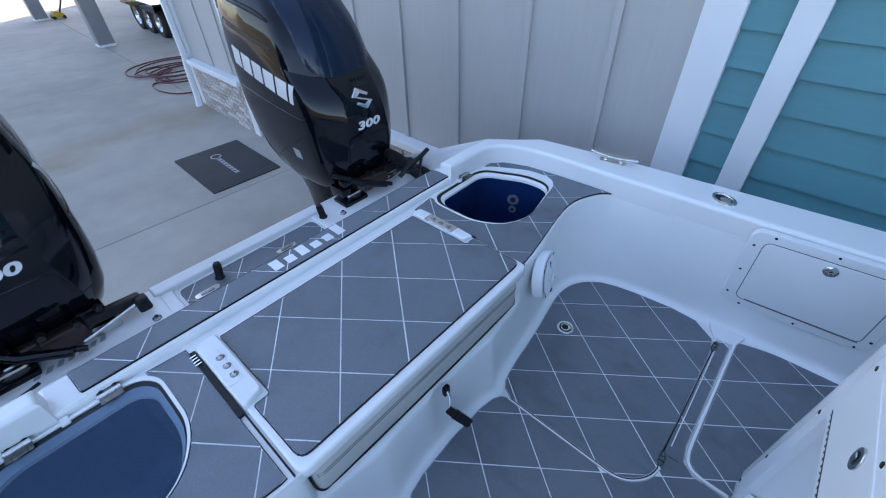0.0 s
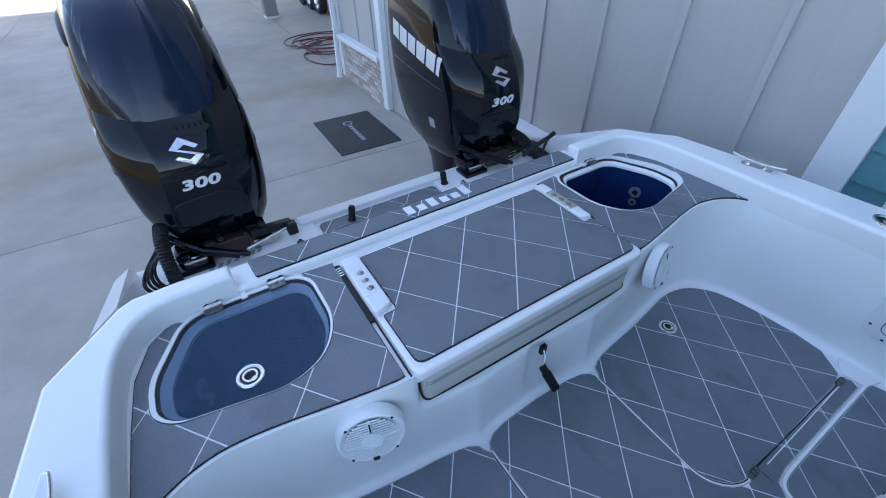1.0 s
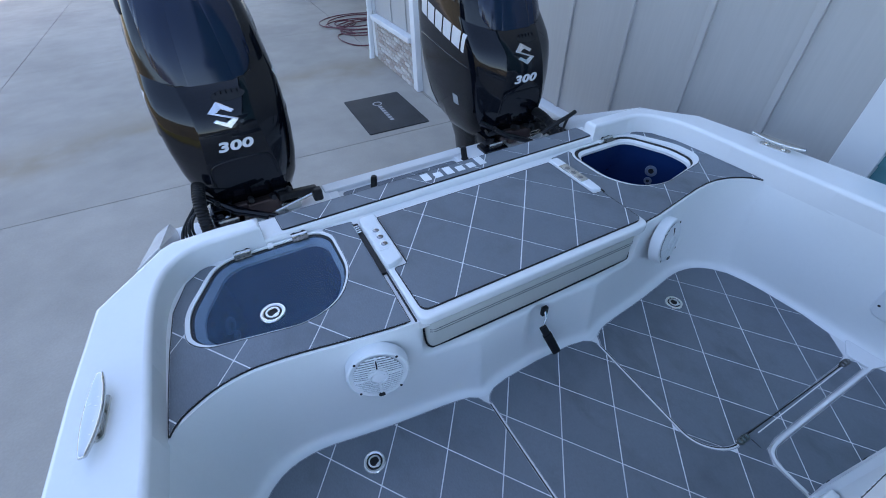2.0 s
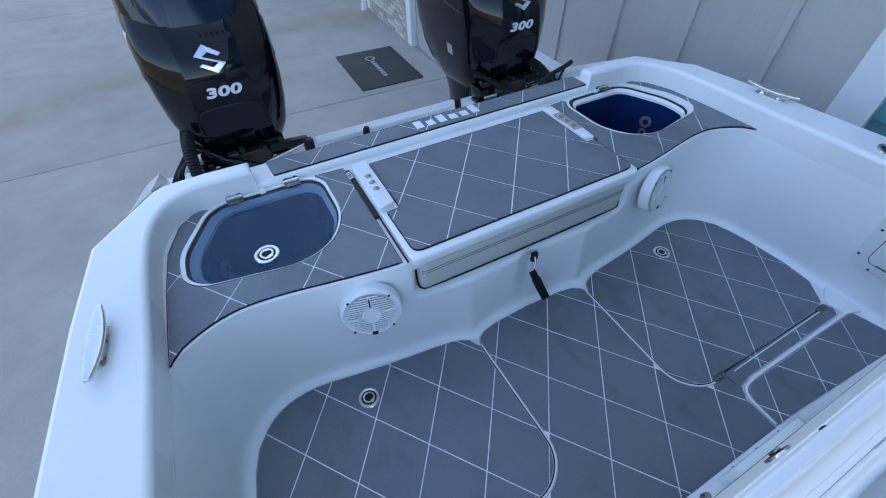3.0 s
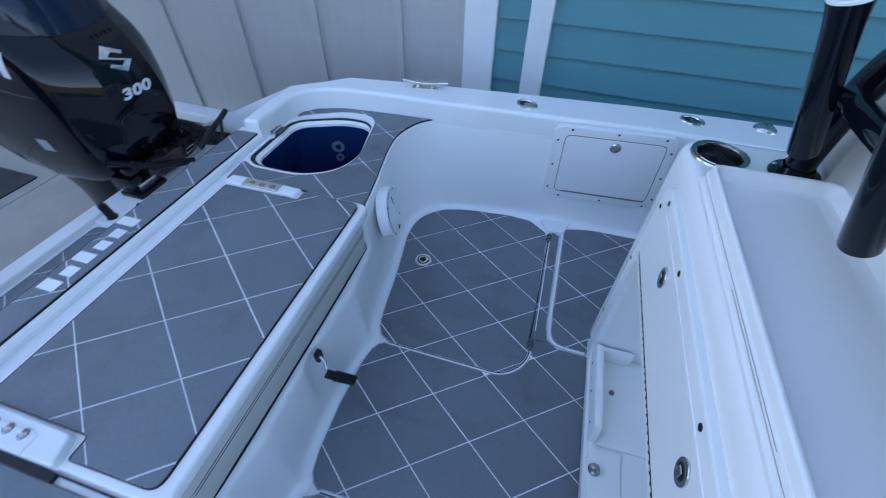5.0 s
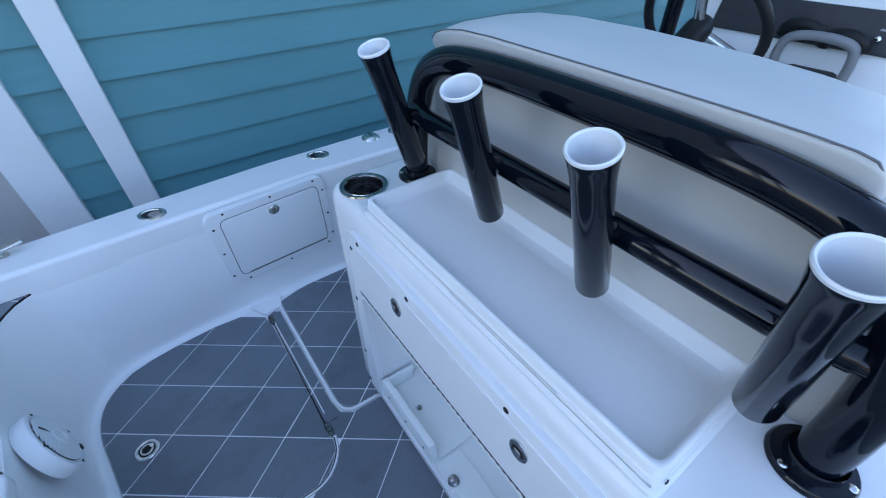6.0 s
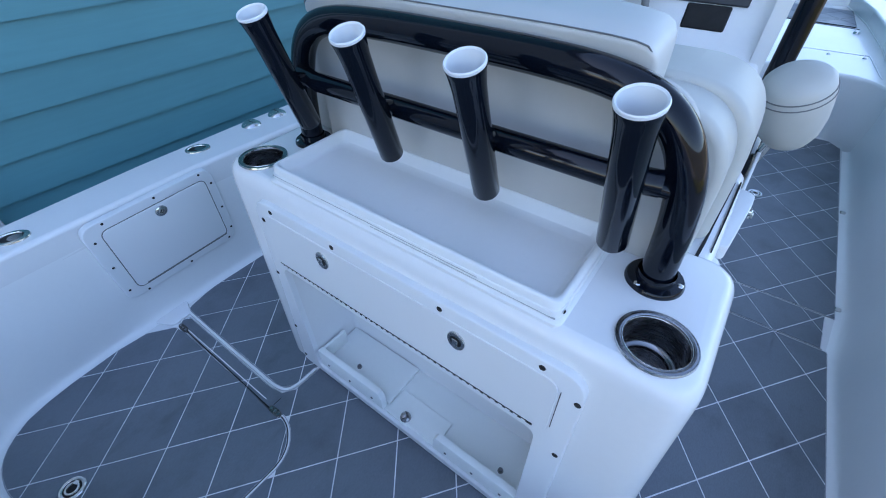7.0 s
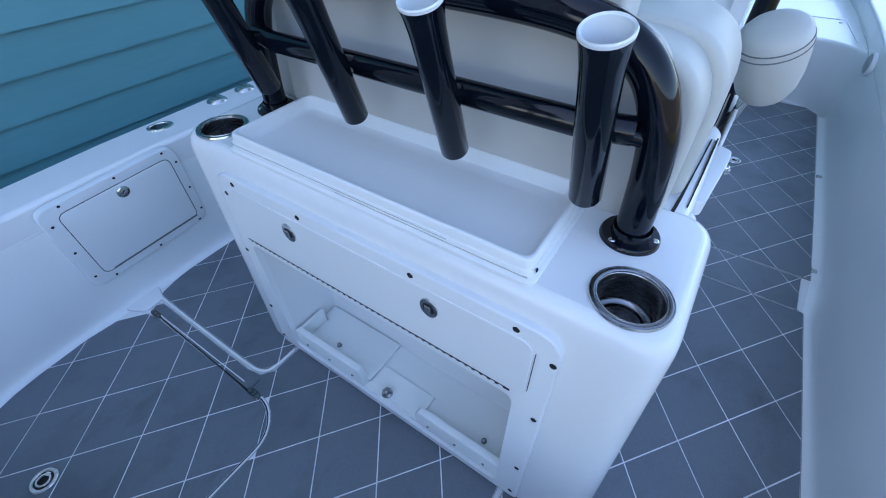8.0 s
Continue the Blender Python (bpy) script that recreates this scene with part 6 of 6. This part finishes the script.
part("hub", moved(revolve([(0, 0.015), (0.03, 0.01), (0.04, -0.02), (0.035, -0.12)], 20), WM), RUBBER, wheel, smooth=40)
thr = empty("throttle_control", "dark twin-lever throttle with grey loop handles", "throttle", m=pose(-0.036, -0.03, 0.0))
part("base", box(-0.03, 0.10, -2.02, -1.92, 0.88, 0.985, 0.015), RUBBER, thr, smooth=40)
part("handle", tube(smoothed([(-0.050, -1.955, 0.97), (-0.054, -1.945, 1.03), (-0.04, -1.94, 1.074), (0.10, -1.94, 1.074), (0.12, -1.945, 1.03), (0.116, -1.955, 0.97)], 3), 0.012, 10), POSTGREY, thr, "grey loop handle", smooth=60)
for x0, x1, z in ((0.052, 0.135, 1.088), (-0.050, 0.034, 1.078)):
    part("grip", tube(smoothed([(x0, -1.985, z - 0.03), (x0 + 0.008, -1.975, z), (x1 - 0.008, -1.975, z), (x1, -1.985, z - 0.03)], 2), 0.017, 12), RUBBER, thr, "black lever grip", smooth=60)
pole = empty("top_leg", "black aluminium hardtop leg beside the console", "hardtop leg", m=pose(-0.036, -0.03, 0.0))
part("tube", tube([(-0.476, -2.0, 0.0), (-0.476, -2.0, 2.3)], 0.030, 18), BLACK, pole, smooth=60)
part("foot", moved(revolve([(0, 0.01), (0.05, 0.008), (0.055, 0.0)], 24), pose(-0.478, -2.0, 0.0062)), BLACK, pole)
part("tube", tube([(0.478, -2.0, 0.0), (0.478, -2.0, 2.3)], 0.026, 16), BLACK, pole, smooth=60)
hard = empty("hardtop", "white fibreglass hardtop on black legs over the console", "hardtop")
part("shell", prism(rounded([(-0.80, -1.92), (0.80, -1.92), (0.76, -3.7), (-0.76, -3.7)], 0.15, 6), 2.29, 2.35, 0.02, 3), GELSOFT, hard, smooth=40)
part("windscreen_edge", loft([[(x, y, z) for x, y in ((-0.435, -2.02), (-0.395, -2.02), (-0.395, -1.97), (-0.435, -1.97))] for z in (0.84, 1.9)]), GELSOFT, con, "white windscreen frame edge")
head = empty("side_bolster", "round white vinyl bolster with stitched cap", "cushion", m=pose(-0.034, -0.02, 0.0))
HM = pose(-0.532, -1.61, 0.926, -22, 15, 0) @ Matrix.Scale(1.11, 4)
# darker vinyl stands in for the shade on this bolster
part("cushion", moved(revolve([(0.0, -0.102), (0.024, -0.099), (0.044, -0.086), (0.056, -0.062), (0.063, -0.025), (0.065, 0.01), (0.0645, 0.045), (0.060, 0.066), (0.050, 0.077), (0.028, 0.082), (0.0, 0.083)], 36), HM), CREAMSHADE, head, smooth=60)
for zz, rr in ((0.040, 0.0648), (0.053, 0.0632)):
    part("seam", moved(tube([(rr * math.cos(t), rr * math.sin(t), zz) for t in [2 * math.pi * i / 36 for i in range(37)]], 0.0015, 6), HM), THREAD, head, "grey stitched seam")
part("seam", moved(tube([(0.0598 * c, 0.0598 * d, z) for c, d, z in ((0.35, 0.937, 0.03), (0.35, 0.937, -0.02), (0.31, 0.83, -0.058))], 0.0012, 6), HM), THREAD, head, "grey stitched seam")
part("bracket", tube([(-0.53, -1.62, 0.85), (-0.50, -1.62, 0.70), (-0.49, -1.47, 0.66)], 0.012, 10), STEEL, head, "steel bracket", smooth=60)
foot = resample(smoothed([(0.0, -3.955), (0.80, -3.955), (0.94, -3.945), (1.02, -3.875), (1.075, -3.81), (1.12, -3.78)], 2), 40)
lip = resample(smoothed([(0.0, -3.885), (0.80, -3.885), (0.95, -3.868), (1.04, -3.80), (1.10, -3.69), (1.13, -3.50)], 2), 40)
rings = []
for z, w, back in ((0.0, 0.0, 0.0), (0.006, 0.10, 0.02), (0.03, 0.25, 0.03), (0.10, 0.42, 0.03), (0.22, 0.68, 0.02), (0.34, 0.9, 0.01), (0.39, 0.97, 0.003), (0.407, 1.0, 0.0), (0.416, 1.0, 0.004), (0.420, 1.0, 0.014)):
    half = [(a + (c - a) * w, b + (d - b) * w - back) for (a, b), (c, d) in zip(foot, lip)] + [(1.06, -5.0), (0.86, -6.05)]
    rings.append([(x, y, z) for x, y in half + [(-x, y) for x, y in half[::-1]][:-1]])
bow = tagged(part("bow_deck", loft(rings), GEL, smooth=50, flat=0.02), "white raised bow deck with a curved aft face", "deck", kind="structure")
part("hatch_line", ribbon([(-0.60, -4.36), (-1.005, -4.36), (-1.055, -3.90)], 0.007, 0.42, 0.4225), WHITEPLASTIC, bow, "raised edge of a deck hatch")
part("hatch_seal", ribbon([(-0.55, -5.16), (-0.95, -5.10)], 0.012, 0.42, 0.4225), RUBBER, bow, "dark seal across the deck")
sheet("bow_sheet", rounded([(-0.30, -5.21), (-0.93, -5.14), (-0.90, -5.75), (-0.30, -5.85)], 0.03, 3), 0.42, FLOOR_Y, 0.0, base=True)
tagged(part("bow_cap", prism([(-0.98, -5.95), (0.98, -5.95), (0.45, -7.1), (-0.45, -7.1)], GZ, GT, 0.02), GEL), "white bow end of the hull", "hull", kind="structure")
grille = empty("courtesy_speaker", "grey oval grille on the bow wall", "grille", m=pose(-1.094, -3.50, 0.43, 90, 0, 90) )
oval = [(0.085 * math.cos(t), 0.055 * math.sin(t)) for t in [2 * math.pi * i / 32 for i in range(32)]]
part("rim", prism(oval, -0.03, 0.010, 0.004, 2), WHITEPLASTIC, grille, smooth=40)
part("mesh_face", prism([(x * 0.8, y * 0.8) for x, y in oval], 0.0, 0.012, 0.002), SEAM, grille, "dull grey grille face", smooth=40)
for x, y, r in ((-0.783, -4.27, 0.7), (-0.975, -4.285, 0.7), (-0.93, -4.96, 1.5)):
    h = empty("deck_fastener", "small chrome deck snap on the bow deck", "fitting", "bow deck snaps", m=pose(x, y, 0.42) @ Matrix.Scale(r, 4))
    part("knob", revolve([(0, 0.012), (0.012, 0.010), (0.016, 0.0)], 16), STEEL, h, smooth=40)
